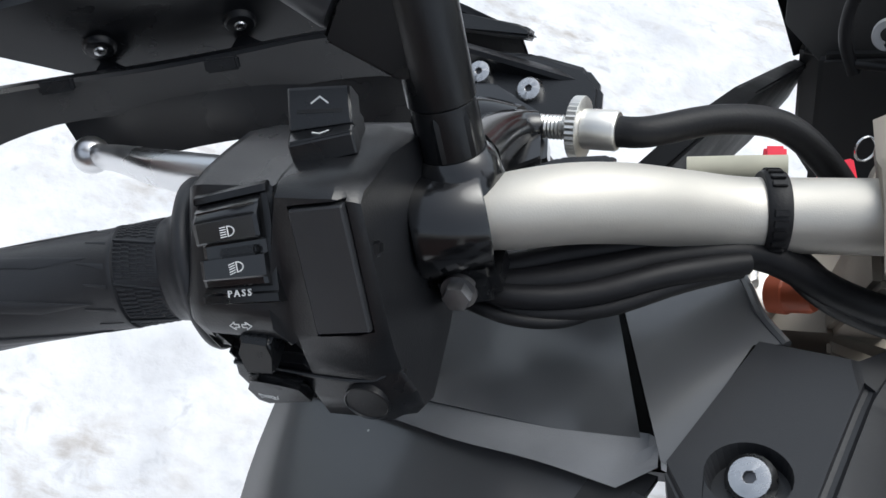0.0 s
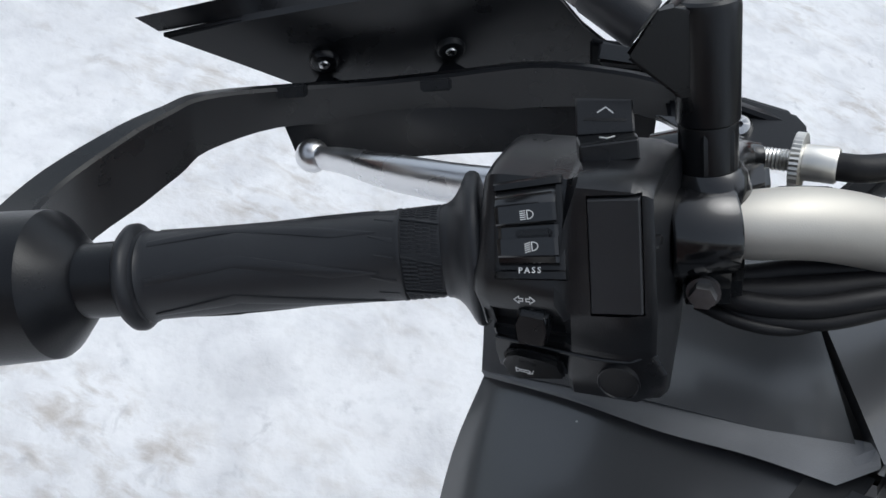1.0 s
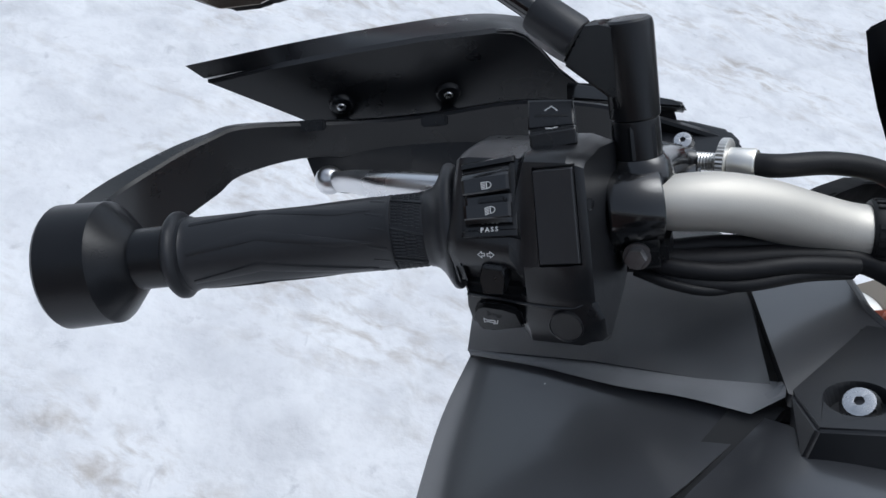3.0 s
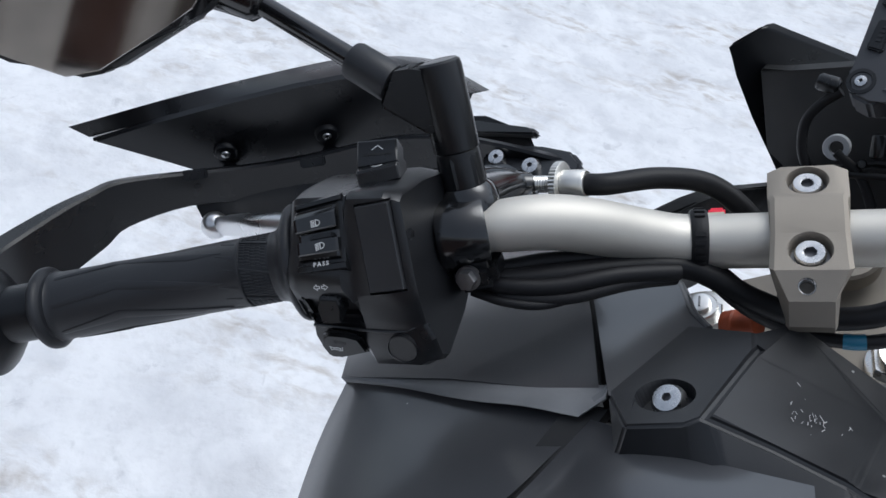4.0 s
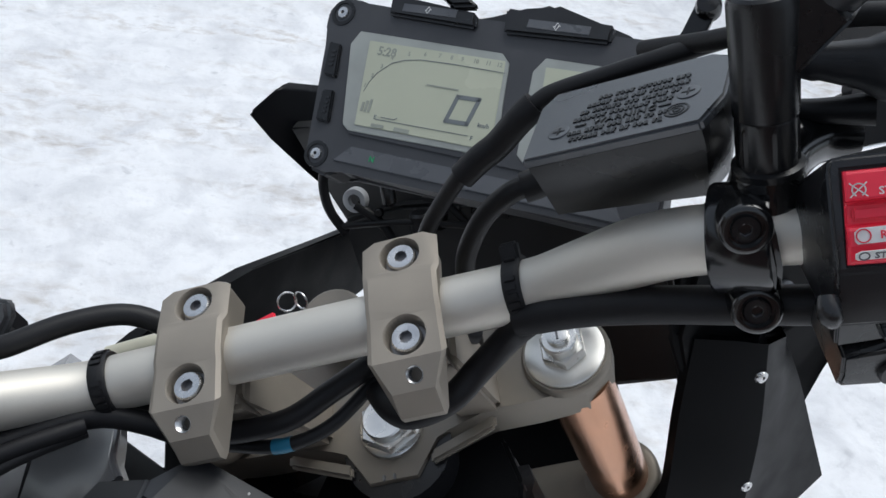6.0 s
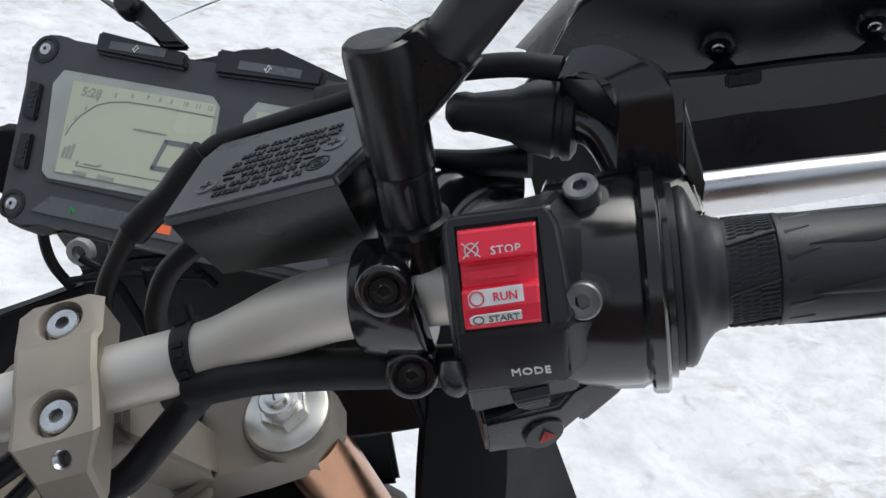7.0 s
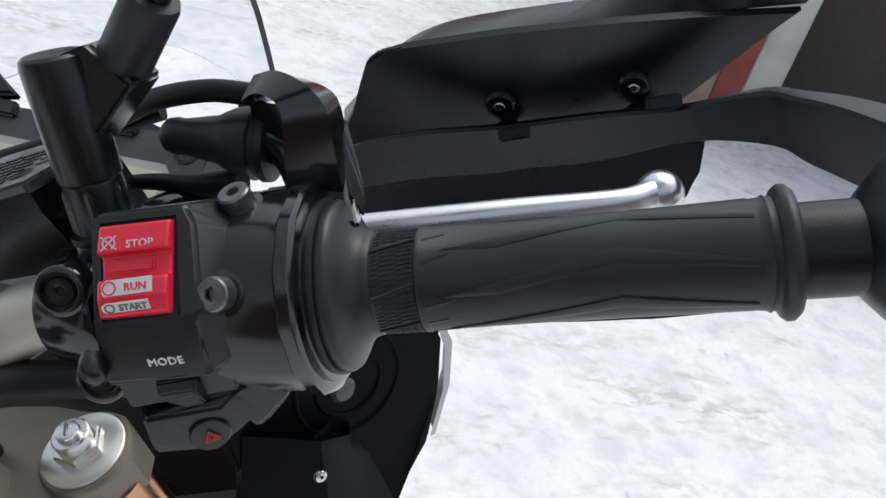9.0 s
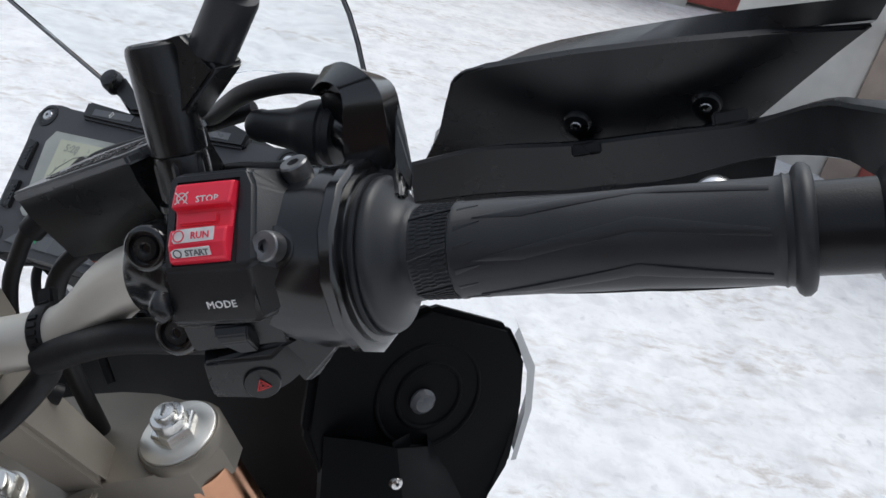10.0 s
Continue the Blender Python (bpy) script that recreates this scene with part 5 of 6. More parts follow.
ls.ring(bm, (64, 12.5), 2.9, 0.6)
ls.ring(bm, (64, 12.5), 1.3, 0.6)
part("lid_emblem", bm, PLASTIC, mc, smooth=0)

# ---- instrument panel ----
DN = V(-0.1885, -0.3258, 0.9265)
DO = Vector((20, 280, -30))
DX = (V(221, 157, -33) - DO).normalized()
D = Sheet(DO, DX, DN.cross(DX), 0.0)


bz = [(-14, 1), (-6, 11), (8, 12), (34, 6), (225, 6), (232, 12), (246, 10), (251, 0), (247, -22), (256, -95), (246, -110), (168, -109), (128, -110), (37, -109), (27, -117), (12, -114), (3, -100), (6, -86), (-4, -24), (-12, -14)]
bm = prism(bmesh.new(), [D.p(*p, -26) for p in bz], D.z * 26, 2.5, 3)
dash = part("instrument_panel", bm, DASHGREY, label="black digital instrument panel showing zero km/h", smooth=30)
fa = [(18, -9), (232, -8), (240, -16), (246, -78), (240, -86), (36, -85), (28, -79), (14, -20)]
bm = prism(bmesh.new(), [D.p(*p, -0.5) for p in fa], D.z * 1.6, 0.6)
part("face_plate", bm, DASHGREY, dash)
sc = [(20, -12), (130, -13), (137, -19), (146, -76), (142, -81), (35, -83), (29, -79), (15, -22)]
bm = prism(bmesh.new(), [D.p(*p, 0.8) for p in sc], D.z * 0.8, 0.4)
part("screen_rim", bm, LCDRIM, dash)
bm = prism(bmesh.new(), [D.p(*p, 1.3) for p in ((30, -18), (134, -18), (142, -77), (39, -78))], D.z * 0.8, 0.3)
part("lcd_screen", bm, LCD, dash, "pale green-grey lcd screen")
bm = prism(bmesh.new(), [D.p(*p, 0.8) for p in ((160, -12), (226, -12), (232, -18), (240, -76), (234, -80), (166, -81), (160, -76), (154, -22))], D.z * 0.8, 0.4)
part("screen_rim", bm, LCDRIM, dash)
bm = prism(bmesh.new(), [D.p(*p, 1.3) for p in ((162, -18), (226, -17), (233, -74), (170, -75))], D.z * 0.8, 0.3)
part("lcd_screen", bm, LCD, dash, "second pale lcd screen")
S = Sheet(D.p(0, 0, 2.15), D.x, D.y, 0.0)
part("speed_zero", S.stroke(bmesh.new(), [(109, -46.5), (124.5, -46.1), (121, -63), (105.5, -63.5)], 2.9, True, 0.2), LCDINK, dash, smooth=0)
lettering("unit_lettering", "km/h", S.p(128.5, -63.5), S.x, S.y, 2.8, LCDINK, dash, 0.1)
lettering("clock_digits", "5:28", S.p(39, -27), S.x, S.y, 6.0, LCDFAINT, dash, 0.1)
bm = bmesh.new()
S.stroke(bm, [(38, -54), (40, -47), (44, -40), (53, -31.5), (62, -28), (74, -26), (99, -25.5), (136, -26)], 0.45, False, 0.2)
S.stroke(bm, [(54, -71.5), (124, -70.5)], 0.4, False, 0.2)
S.stroke(bm, [(58, -69.5), (68, -69.5), (70, -68)], 0.5, False, 0.2)
part("dial_line", bm, LCDINK, dash, smooth=0)
for ch, x, y in (("4", 51, -29), ("5", 63, -24.5), ("6", 75, -23), ("7", 86, -22.5), ("8", 95, -22.5), ("9", 103, -22.5), ("10", 112, -22.5), ("11", 121, -22.5), ("12", 129, -22.5), ("1", 36.5, -51), ("2", 40, -43.5), ("3", 45, -36)):
    lettering("rev_number", ch, S.p(x, y), S.x, S.y, 2.8, LCDFAINT, dash, 0.1)
for x, y, w, h in ((84, -42.5, 24, 0.9), (52, -77, 10, 2.2), (70, -77.2, 12, 2.8), (40, -68, 2.0, 6.5), (42.8, -68, 2.0, 8.0), (45.6, -68, 2.0, 9.5)):
    part("lcd_mark", S.bar(bmesh.new(), x, y, w, h), LCDFAINT, dash, smooth=0)
for x, y, ch in ((52, -71.5, "E"), (126, -73, "F")):
    lettering("fuel_mark", ch, S.p(x, y), S.x, S.y, 2.8, LCDINK, dash, 0.1)
bm = prism(bmesh.new(), [D.p(*p, -0.3) for p in ((30, -105), (41, -93), (228, -92), (236, -104))], D.z * 1.4, 0.5)
part("lamp_strip", bm, STRIP, dash, "smoked grey warning lamp strip")
lettering("neutral_lamp", "N", S.p(58, -100.5, -0.8), S.x, S.y, 3.8, LAMPGREEN, dash, 0.1)
bm = S.bar(bmesh.new(), 121, -101, 9, 5.4, 0.3, -1.0)
part("warning_lamp", bm, LAMPRED, dash, "lit orange-red warning lamp")
for q in (((-2, -23), (8, -24), (12, -48), (1, -47)), ((5, -58), (14, -57), (18, -80), (7, -80))):
    bm = prism(bmesh.new(), [D.p(*p, -1) for p in q], D.z * 4.0, 1.0)
    part("side_button", bm, PLASTIC_SMOOTH, dash)
    bm = bmesh.new()
    mid = Vector((*q[0], 0)).lerp(Vector((*q[2], 0)), 0.5)
    for k in range(4):
        S.bar(bm, mid.x - 1.8 + k * 0.2, mid.y + 5 - k * 3.4, 3.4, 1.6, 0.3, 1.1)
    part("button_print", bm, PLASTIC, dash, smooth=0)
for q, c2 in ((((37, 17), (39, 2), (107, 0), (104, 11)), (69, 9)), (((124, 17), (127, 0), (198, 2), (198, 14)), (162, 9))):
    bm = prism(bmesh.new(), [D.p(*p, -4) for p in q], D.z * 8, 2.0)
    part("indicator_tab", bm, PLASTIC, dash)
    bm = prism(bmesh.new(), [D.p(c2[0] + p[0], c2[1] + p[1], 3.4) for p in ((-20, -4), (22, -4), (22, 2), (-20, 2))], D.z * 0.9, 0.3)
    part("smoked_lens", bm, STRIP, dash)
    z = Sheet(D.p(c2[0], c2[1] - 1, 4.4), D.x, D.y, 0.0)
    bm = z.stroke(bmesh.new(), [(0, 2.4), (2.2, 0.4), (1, 0.4), (1, -0.4), (0, -2.4), (-2.2, -0.4), (-1, -0.4), (-1, 0.4)], 0.4, True)
    part("turn_symbol", bm, WHITE, dash, smooth=0)
for p in ((0, 0), (236, 0), (15, -103)):
    bm = turned(bmesh.new(), D.p(*p, -1), D.z, [(0, 9.5), (1.6, 9.5), (1.8, 7), (0.6, 6.6), (0.6, 0)], 24)
    part("screw_seat", bm, PLASTIC_SMOOTH, dash)
    socket_bolt("dash_screw", D.p(*p, 1.8), D.z, 5.0, 3, dash, STEEL, domed=True)
bm = prism(bmesh.new(), [D.p(*p, -30) for p in ((60, 6), (129, 26), (146, 33), (205, 17), (225, 6))], D.z * 14, 4)
part("screen_mount", bm, PLASTIC, dash)
# ---- front fairing ----
cowl = [(-110, 327, -139), (-82, 345, -136), (-76, 349, -138), (4, 385, -222), (60, 410, -290), (20, 380, -330), (-69, 322, -308), (-92, 326, -225), (-104, 326, -172)]
bm = prism(bmesh.new(), cowl, V(0.5, 0.8, -0.1) * 8, 3)
fin = part("front_fairing", bm, GUARD, label="satin black front fairing panel")
QA, QB, QC = V(-189, 37, -56), V(-69, 322, -308), V(-210, 70, -200)
beam = [QB, V(-121, 178, -155), V(-139, 137, -120), V(-158, 92, -84), QA] + [QA + (QB - QA) * s + (QC - QA) * t for s, t in ((0.0, 0.8), (0.4, 0.9), (0.8, 0.9), (1.02, 0.5))]
bm = prism(bmesh.new(), beam, V(14, -4, -2), 2.5)
part("fairing_stay", bm, DARKPL)
# Three added dark sheets close the hollow under the dash, shade in their colour.
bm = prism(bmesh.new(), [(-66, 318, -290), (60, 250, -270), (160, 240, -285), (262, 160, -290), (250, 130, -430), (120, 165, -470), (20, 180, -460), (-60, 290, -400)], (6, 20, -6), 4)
part("dark_fairing_sheet", bm, DARK)
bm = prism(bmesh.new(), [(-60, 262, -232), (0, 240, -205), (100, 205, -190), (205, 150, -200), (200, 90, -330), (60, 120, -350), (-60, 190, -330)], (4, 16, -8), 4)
part("dark_loom_sheet", bm, DARK)
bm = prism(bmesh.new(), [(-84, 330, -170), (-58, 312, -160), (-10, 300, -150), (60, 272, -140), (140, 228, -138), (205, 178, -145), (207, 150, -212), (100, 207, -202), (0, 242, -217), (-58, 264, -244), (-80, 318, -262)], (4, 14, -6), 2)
part("dark_dash_sheet", bm, DARK)
# plugs and leads under the instrument panel
bm = turned(bmesh.new(), V(-27, 231, -173), V(-0.2, -0.75, 0.62), [(-6, 10.5), (0, 10.5), (1, 9.8), (1, 5.5), (-5, 5.5)], 32, close=False)
part("nylon_ring", bm, NYLON, label="grey nylon ring of a plug")
for p, q, r in (((-40, 268, -134), (-26, 262, -136), 7), ((4, 232, -162), (2, 222, -176), 6), ((-9, 221, -183), (-9, 218, -180), 4), ((26, 212, -184), (24, 203, -198), 11), ((58, 214, -168), (74, 206, -166), 6)):
    part("plug", turned(bmesh.new(), Vector(p), Vector(q) - Vector(p), [(0, r * 0.8), (2, r), ((Vector(q) - Vector(p)).length, r), ((Vector(q) - Vector(p)).length + 2, r * 0.7)], 16), PLASTIC_SMOOTH)
for pts, r in (([(-23, 258, -138), (-37, 256, -147), (-48, 251, -158), (-52, 242, -171), (-51, 232, -183), (-44, 220, -198)], 4.2), ([(-27, 229, -176), (-10, 214, -190), (-2, 196, -208), (4, 176, -230)], 4.0), ([(-44, 223, -192), (-30, 219, -190), (10, 207, -186), (60, 192, -190)], 3.0), ([(14, 246, -150), (36, 222, -168), (50, 206, -180), (66, 188, -200)], 3.2), ([(54, 200, -196), (58, 206, -180), (64, 208, -168)], 0.8)):
    part("plug_lead", tube(bmesh.new(), pts, r, 10, 5), CABLE)
for c, sz in ((V(40, 214, -176), (26, 5, 5)), (V(34, 205, -190), (20, 14, 12)), (V(84, 196, -182), (34, 12, 14))):
    part("connector", box(bmesh.new(), c, sz, (0.85, -0.45, 0.1), (0.3, 0.6, 0.7), 1.5), PLASTIC_SMOOTH)
# screen bracket behind the instrument panel
bm = prism(bmesh.new(), [(80, 277, -10), (84, 281, -8), (92, 277, -8), (100, 262, -12), (116, 235, -20), (98, 242, -20), (90, 262, -14), (84, 271, -12)], (0, 3, -9), 2.2)
part("screen_bracket", bm, PLASTIC_SMOOTH, dash)
bm = prism(bmesh.new(), [(262, 222, -52), (266, 214, -52), (258, 204, -56), (232, 184, -78), (214, 186, -84), (236, 206, -66), (252, 221, -54)], (0, 4, -10), 2.2)
part("screen_bracket", bm, PLASTIC_SMOOTH, dash)
bm = turned(bmesh.new(), V(258, 215, -60), V(-0.1, -0.3, 0.95), [(0, 8), (8, 8.4), (12, 7), (13, 0)], 20)
part("bracket_knob", bm, PLASTIC_SMOOTH, dash)
bm = turned(bmesh.new(), V(84, 276, -16), V(-0.1, -0.3, 0.95), [(0, 8), (8, 8.4), (12, 7), (13, 0)], 20)
part("bracket_knob", bm, PLASTIC_SMOOTH, dash)

# ---- tank and side panels ----
def facets(name, pts, faces, mat, thick, bevel, label="", parent=None):
    bm = bmesh.new()
    vs = [bm.verts.new(p) for p in pts]
    for f in faces:
        bm.faces.new([vs[i] for i in f])
    bmesh.ops.recalc_face_normals(bm, faces=bm.faces)
    if sum((f.normal for f in bm.faces), V(0, 0, 0)).z < 0:
        bmesh.ops.reverse_faces(bm, faces=bm.faces)
    if bevel:
        inner = [e for e in bm.edges if len(e.link_faces) == 2]
        bmesh.ops.bevel(bm, geom=inner, offset=bevel, segments=3, affect="EDGES", clamp_overlap=True)
    bound = [e for e in bm.edges if len(e.link_faces) == 1]
    ext = bmesh.ops.extrude_edge_only(bm, edges=bound)
    bmesh.ops.translate(bm, verts=[v for v in ext["geom"] if isinstance(v, bmesh.types.BMVert)], vec=(0, 0, -thick))
    bmesh.ops.holes_fill(bm, edges=[e for e in bm.edges if len(e.link_faces) == 1])
    return part(name, bm, mat, parent, label, 30)


up_pts = [(-322, -68, -43), (-245, -75, -27), (-156, -90, -9), (-170, -30, -28), (-189, 37, -56), (-230, 110, -120), (-320, 60, -110), (-340, -10, -70), (-318, -71, -44), (-231, -91, -21), (-164, -106, -4), (-150, -98, 4)]
facets("side_panel", up_pts, [(0, 1, 2, 3, 4, 5, 6, 7)], PANEL, 14, 2.0, "satin black side panel with lighter folded lower edge")
# Folded edge as its own strip, coloured lighter to carry the sky sheen.
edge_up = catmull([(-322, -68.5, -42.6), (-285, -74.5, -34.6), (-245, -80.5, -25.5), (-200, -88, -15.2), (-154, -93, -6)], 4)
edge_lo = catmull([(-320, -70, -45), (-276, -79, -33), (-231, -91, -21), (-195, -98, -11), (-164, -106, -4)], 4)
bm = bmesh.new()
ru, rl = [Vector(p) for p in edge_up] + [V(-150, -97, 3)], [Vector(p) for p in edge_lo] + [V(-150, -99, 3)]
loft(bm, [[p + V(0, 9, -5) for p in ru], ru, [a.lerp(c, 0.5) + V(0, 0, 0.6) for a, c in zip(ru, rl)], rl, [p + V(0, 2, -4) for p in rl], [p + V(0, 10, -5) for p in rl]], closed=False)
part("panel_fold", bm, FOLD, label="folded edge of the side panel, toned lighter for sky sheen")


def skin(name, lines, mat, label, drop=40):
    """A body skin through lines of points, with its edges turned down."""
    rows = [[Vector(p[:3]) for p in catmull(q, 5)] for q in lines]
    rows = [[Vector(p) for p in col] for col in zip(*[catmull([tuple(r[k]) for r in rows], 4) for k in range(len(rows[0]))])]
    bm = bmesh.new()
    edge = lambda r, v: [p + v for p in r]
    loft(bm, [edge(rows[0], V(0, -3, -drop)), edge(rows[0], V(0, -1, -3))] + rows + [edge(rows[-1], V(0, 0, -drop))], closed=False)
    for k in (0, -1):
        side = [r[k] for r in rows]
        push = V(8 if k == 0 else -3, 0, -drop)
        loft(bm, [side, edge(side, push), edge(side, push * 3 if k == 0 else push * 1.2)], closed=False)
    bmesh.ops.remove_doubles(bm, verts=bm.verts, dist=0.05)
    return part(name, bm, mat, label=label, smooth=50)


skin("tank_side", [
    [(-323, -50, -54), (-300, -55, -46), (-231, -72, -30), (-164, -88, -14)],
    [(-323, -67, -52), (-300, -75, -43), (-231, -92, -25), (-164, -108, -9)],
    [(-328, -110, -50), (-306, -114, -38), (-250, -124, -20), (-183, -138, -5)],
    [(-324, -168, -42), (-302, -172, -28), (-262, -178, -14), (-206, -170, -3)],
    [(-318, -250, -40), (-296, -252, -20), (-268, -254, -8), (-236, -236, 0)],
    [(-310, -360, -60), (-290, -362, -36), (-272, -362, -22), (-260, -340, -16)],
], TANK, "satin dark grey fuel tank side cover", 50)
skin("fuel_tank", [
    [(-158, -106, -6), (-146, -112, 0), (-120, -126, 8), (-60, -140, 14)],
    [(-176, -134, -3), (-156, -142, 10), (-120, -152, 22), (-60, -160, 26)],
    [(-196, -166, -1), (-170, -178, 16), (-126, -184, 30), (-60, -188, 34)],
    [(-228, -236, 2), (-190, -250, 24), (-130, -256, 40), (-60, -258, 44)],
    [(-252, -340, -16), (-210, -350, 10), (-140, -356, 26), (-60, -358, 30)],
], TANK, "satin dark grey fuel tank top", 40)
bm = prism(bmesh.new(), [(-170, -95, -18), (-150, -100, -14), (-190, -170, -14), (-250, -350, -28), (-270, -350, -30), (-212, -170, -16)], (0, 0, 8), 0)
part("tank_seam", bm, DARK)
bm = turned(bmesh.new(), V(-135, -235, 64), V(-0.15, 0.1, 0.98), [(-34, 66), (-4, 62), (2, 61), (4, 57), (3, 54), (3, 50), (4.5, 49), (5, 0)], 56)
part("filler_cap", bm, PLASTIC_SMOOTH, label="round black fuel filler cap ring")
pad_pts = [(-116, -42, -20), (-148, -99, 8), (-137, -121, 19), (-111, -120, 22), (-101, -114, 21), (-83, -68, -3), (-84, -49, -14), (-50, -54, -28), (-28, -84, -34), (-46, -131, -2), (-24, -84, -38), (-44, -136, -4), (9, -86, -51), (20, -130, -40), (-142, -131, 8), (-110, -131, 10), (-92, -142, 6), (-50, -158, -6), (10, -150, -40)]
cover = facets("tank_cover", pad_pts, [(0, 1, 2, 3, 4, 5, 6), (2, 1, 14), (2, 14, 15, 3), (3, 15, 16, 4), (6, 5, 8, 7), (5, 4, 9, 8), (4, 16, 17, 9), (8, 10, 7), (8, 9, 11, 10), (9, 17, 11), (10, 12, 7), (10, 11, 13, 12), (11, 17, 18, 13)], PAD, 30, 1.6, "matt black faceted cover with steel button screw")
CN = V(-0.14, 0.49, 0.86).normalized()
carve(cover, turned(bmesh.new(), V(-121.5, -99, 12), CN, [(-9, 12.5), (-6, 13), (0.5, 14.2), (8, 15.5)], 32))
socket_bolt("cover_screw", V(-121.5, -99, 12) - CN * 2.6, V(-0.2, -0.05, 0.97), 8.6, 5, cover, STEEL, "large domed steel socket screw", domed=True)
for line in ([(-80, -60, -9), (-84.5, -70, -3), (-103, -115, 21.5)], [(-104, -115.5, 22), (-74, -123, 10), (-45.5, -131.5, -2.5), (-18, -140, -22)]):
    carve(cover, tube(bmesh.new(), line, 2.6, 10, 1, smooth=False))
sc = Sheet((-58, -101, -8.2), (24.5, -0.9, -15.5), V(0.527, 0.222, 0.82).cross(V(24.5, -0.9, -15.5)), 0.15)
rng = random.Random(11)
bm = bmesh.new()
for k in range(34):
    x, y, a, ln = rng.gauss(0, 7), rng.gauss(0, 6), rng.uniform(0.5, 2.2), rng.uniform(0.4, 2.4)
    sc.stroke(bm, [(x, y), (x + ln * math.cos(a), y + ln * math.sin(a))], rng.uniform(0.2, 0.45), False, 0.12)
part("scuff_marks", bm, GREYPRINT, cover, "pale scuff marks", smooth=0)
facets("steering_cover", [(-149, -97, 3), (-170, -20, -32), (-187, 37, -56), (-150, 24, -50), (-128, 6, -42), (-120, -12, -33), (-115, -28, -26), (-106, -42, -21), (-118, -43, -22), (-146, -98, 3)], [(0, 1, 2, 3, 4, 5, 6, 7, 8, 9)], PANEL, 12, 0, "satin black panel between tank and fork")
part("cover_lip", tube(bmesh.new(), [(-150, 24, -51), (-128, 6, -43), (-120, -12, -34), (-115, -28, -27), (-106, -42, -22)], 2.2, 8, 4), PANEL)
# Dark sheet below the side panel; the gap's shade is in its colour.
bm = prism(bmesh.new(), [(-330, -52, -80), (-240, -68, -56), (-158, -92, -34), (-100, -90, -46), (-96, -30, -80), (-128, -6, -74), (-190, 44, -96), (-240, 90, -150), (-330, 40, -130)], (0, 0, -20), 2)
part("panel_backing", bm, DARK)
bm = prism(bmesh.new(), [(-112, -92, -190), (30, -104, -190), (60, -80, -190), (74, -20, -190), (66, 10, -190), (50, 34, -190), (-50, 34, -190), (-66, -8, -190), (-118, 0, -190)], (0, 0, -14), 3)
part("frame_cover", bm, DARKPL)
bm = prism(bmesh.new(), [(-240, 40, -200), (-170, -60, -150), (-90, -60, -165), (-40, -50, -185), (-60, 30, -230), (-120, 90, -250)], (0, 0, -40), 4)
part("frame_cover", bm, DARKPL)

bm = prism(bmesh.new(), [(-196, 70, -196), (-104, 60, -196), (-84, 0, -196), (-100, -50, -180), (-170, -50, -170)], (0, 0, -14), 3)
part("frame_cover", bm, DARKPL)

# ---- wiring ----
WIRES = [
    ("wiring_loom", [(-226, -46, 26), (-204, -42, 22), (-178, -33, 14), (-150, -18, 0), (-116, -8, -15), (-84, -14, -36), (-59, -15, -50), (-27, -14, -51), (-1, -3, -50), (25, 10, -50), (50, 26, -54), (76, 30, -80)], 6.4, TAPE, "taped black wiring loom under the bar"),
    ("cable", [(-226, -40, 26), (-206, -36, 24), (-186, -27, 18), (-160, -16, 6), (-130, -6, -8), (-108, -2, -20), (-86, -8, -44)], 4.6, TAPE, "thin black cable"),
    ("cable", [(-222, -50, 22), (-204, -55, 20), (-186, -52, 13), (-168, -40, 6), (-150, -26, 1)], 2.6, CABLE, "thin looped black cable"),
    ("wiring_loom", [(110, -6, -14), (140, -16, 0), (172, -30, 14), (205, -41, 18), (232, -50, 22)], 8.4, TAPE, "taped black wiring loom to the right switches"),
    ("cable", [(-222, -40, 24), (-206, -48, 25), (-180, -43, 17), (-150, -28, 6), (-122, -14, -10)], 4.8, TAPE, "thin black cable"),
    ("cable", [(-222, -42, 20), (-202, -51, 19), (-174, -45, 10), (-146, -29, 0), (-124, -15, -14)], 3.8, CABLE, "thin black cable"),
    ("cable", [(-112, -6, -16), (-90, -14, -42), (-63, -17, -62), (-34, -23, -62), (-11, -19, -62), (6, -8, -62), (22, 7, -60), (36, 24, -52)], 4.0, CABLE, "black cable with blue tape mark"),
    ("brake_hose", [(44, 60, -130), (50, 62, -60), (66, 62, -20), (84, 64, 4), (100, 66, 20), (116, 70, 26), (129, 72, 36), (142, 75, 43), (152, 76, 46), (177, 74, 50), (205, 70, 56), (240, 66, 62)], 4.6, CABLE, "black brake hose"),
    ("hose_joint", [(96, 66, 15), (108, 68.5, 22), (118, 70, 27), (131, 72.5, 37), (141, 75, 42.5)], 7.2, TAPE, "taped thick joint of the brake hose"),
    ("brake_hose", [(62, 58, -150), (70, 58, -95), (79, 58, -54), (87, 58, -33), (101, 60, -13), (118, 62, -2), (130, 63, -1), (146, 64, 2)], 5.8, CABLE, "thick black hose"),
    ("hose_joint", [(124, 62.5, -1.5), (131, 63, -1), (146, 64, 2)], 8.2, TAPE, "collar of the brake hose"),
    ("wiring_loom", [(116, -8, -12), (102, -6, -28), (82, -14, -40), (65, -25, -44), (44, -28, -47), (31, -19, -52), (22, -4, -60)], 7.4, TAPE, "taped black loom going down"),
]
for name, pts, r, mat, label in WIRES:
    part(name, tube(bmesh.new(), pts, r, 14, 6), mat, label=label)
bm = tube(bmesh.new(), [(-40, -22.4, -62.2), (-34.5, -23, -62), (-29, -22.8, -62)], 4.4, 14, 4)
part("blue_tape_mark", bm, BLUE)
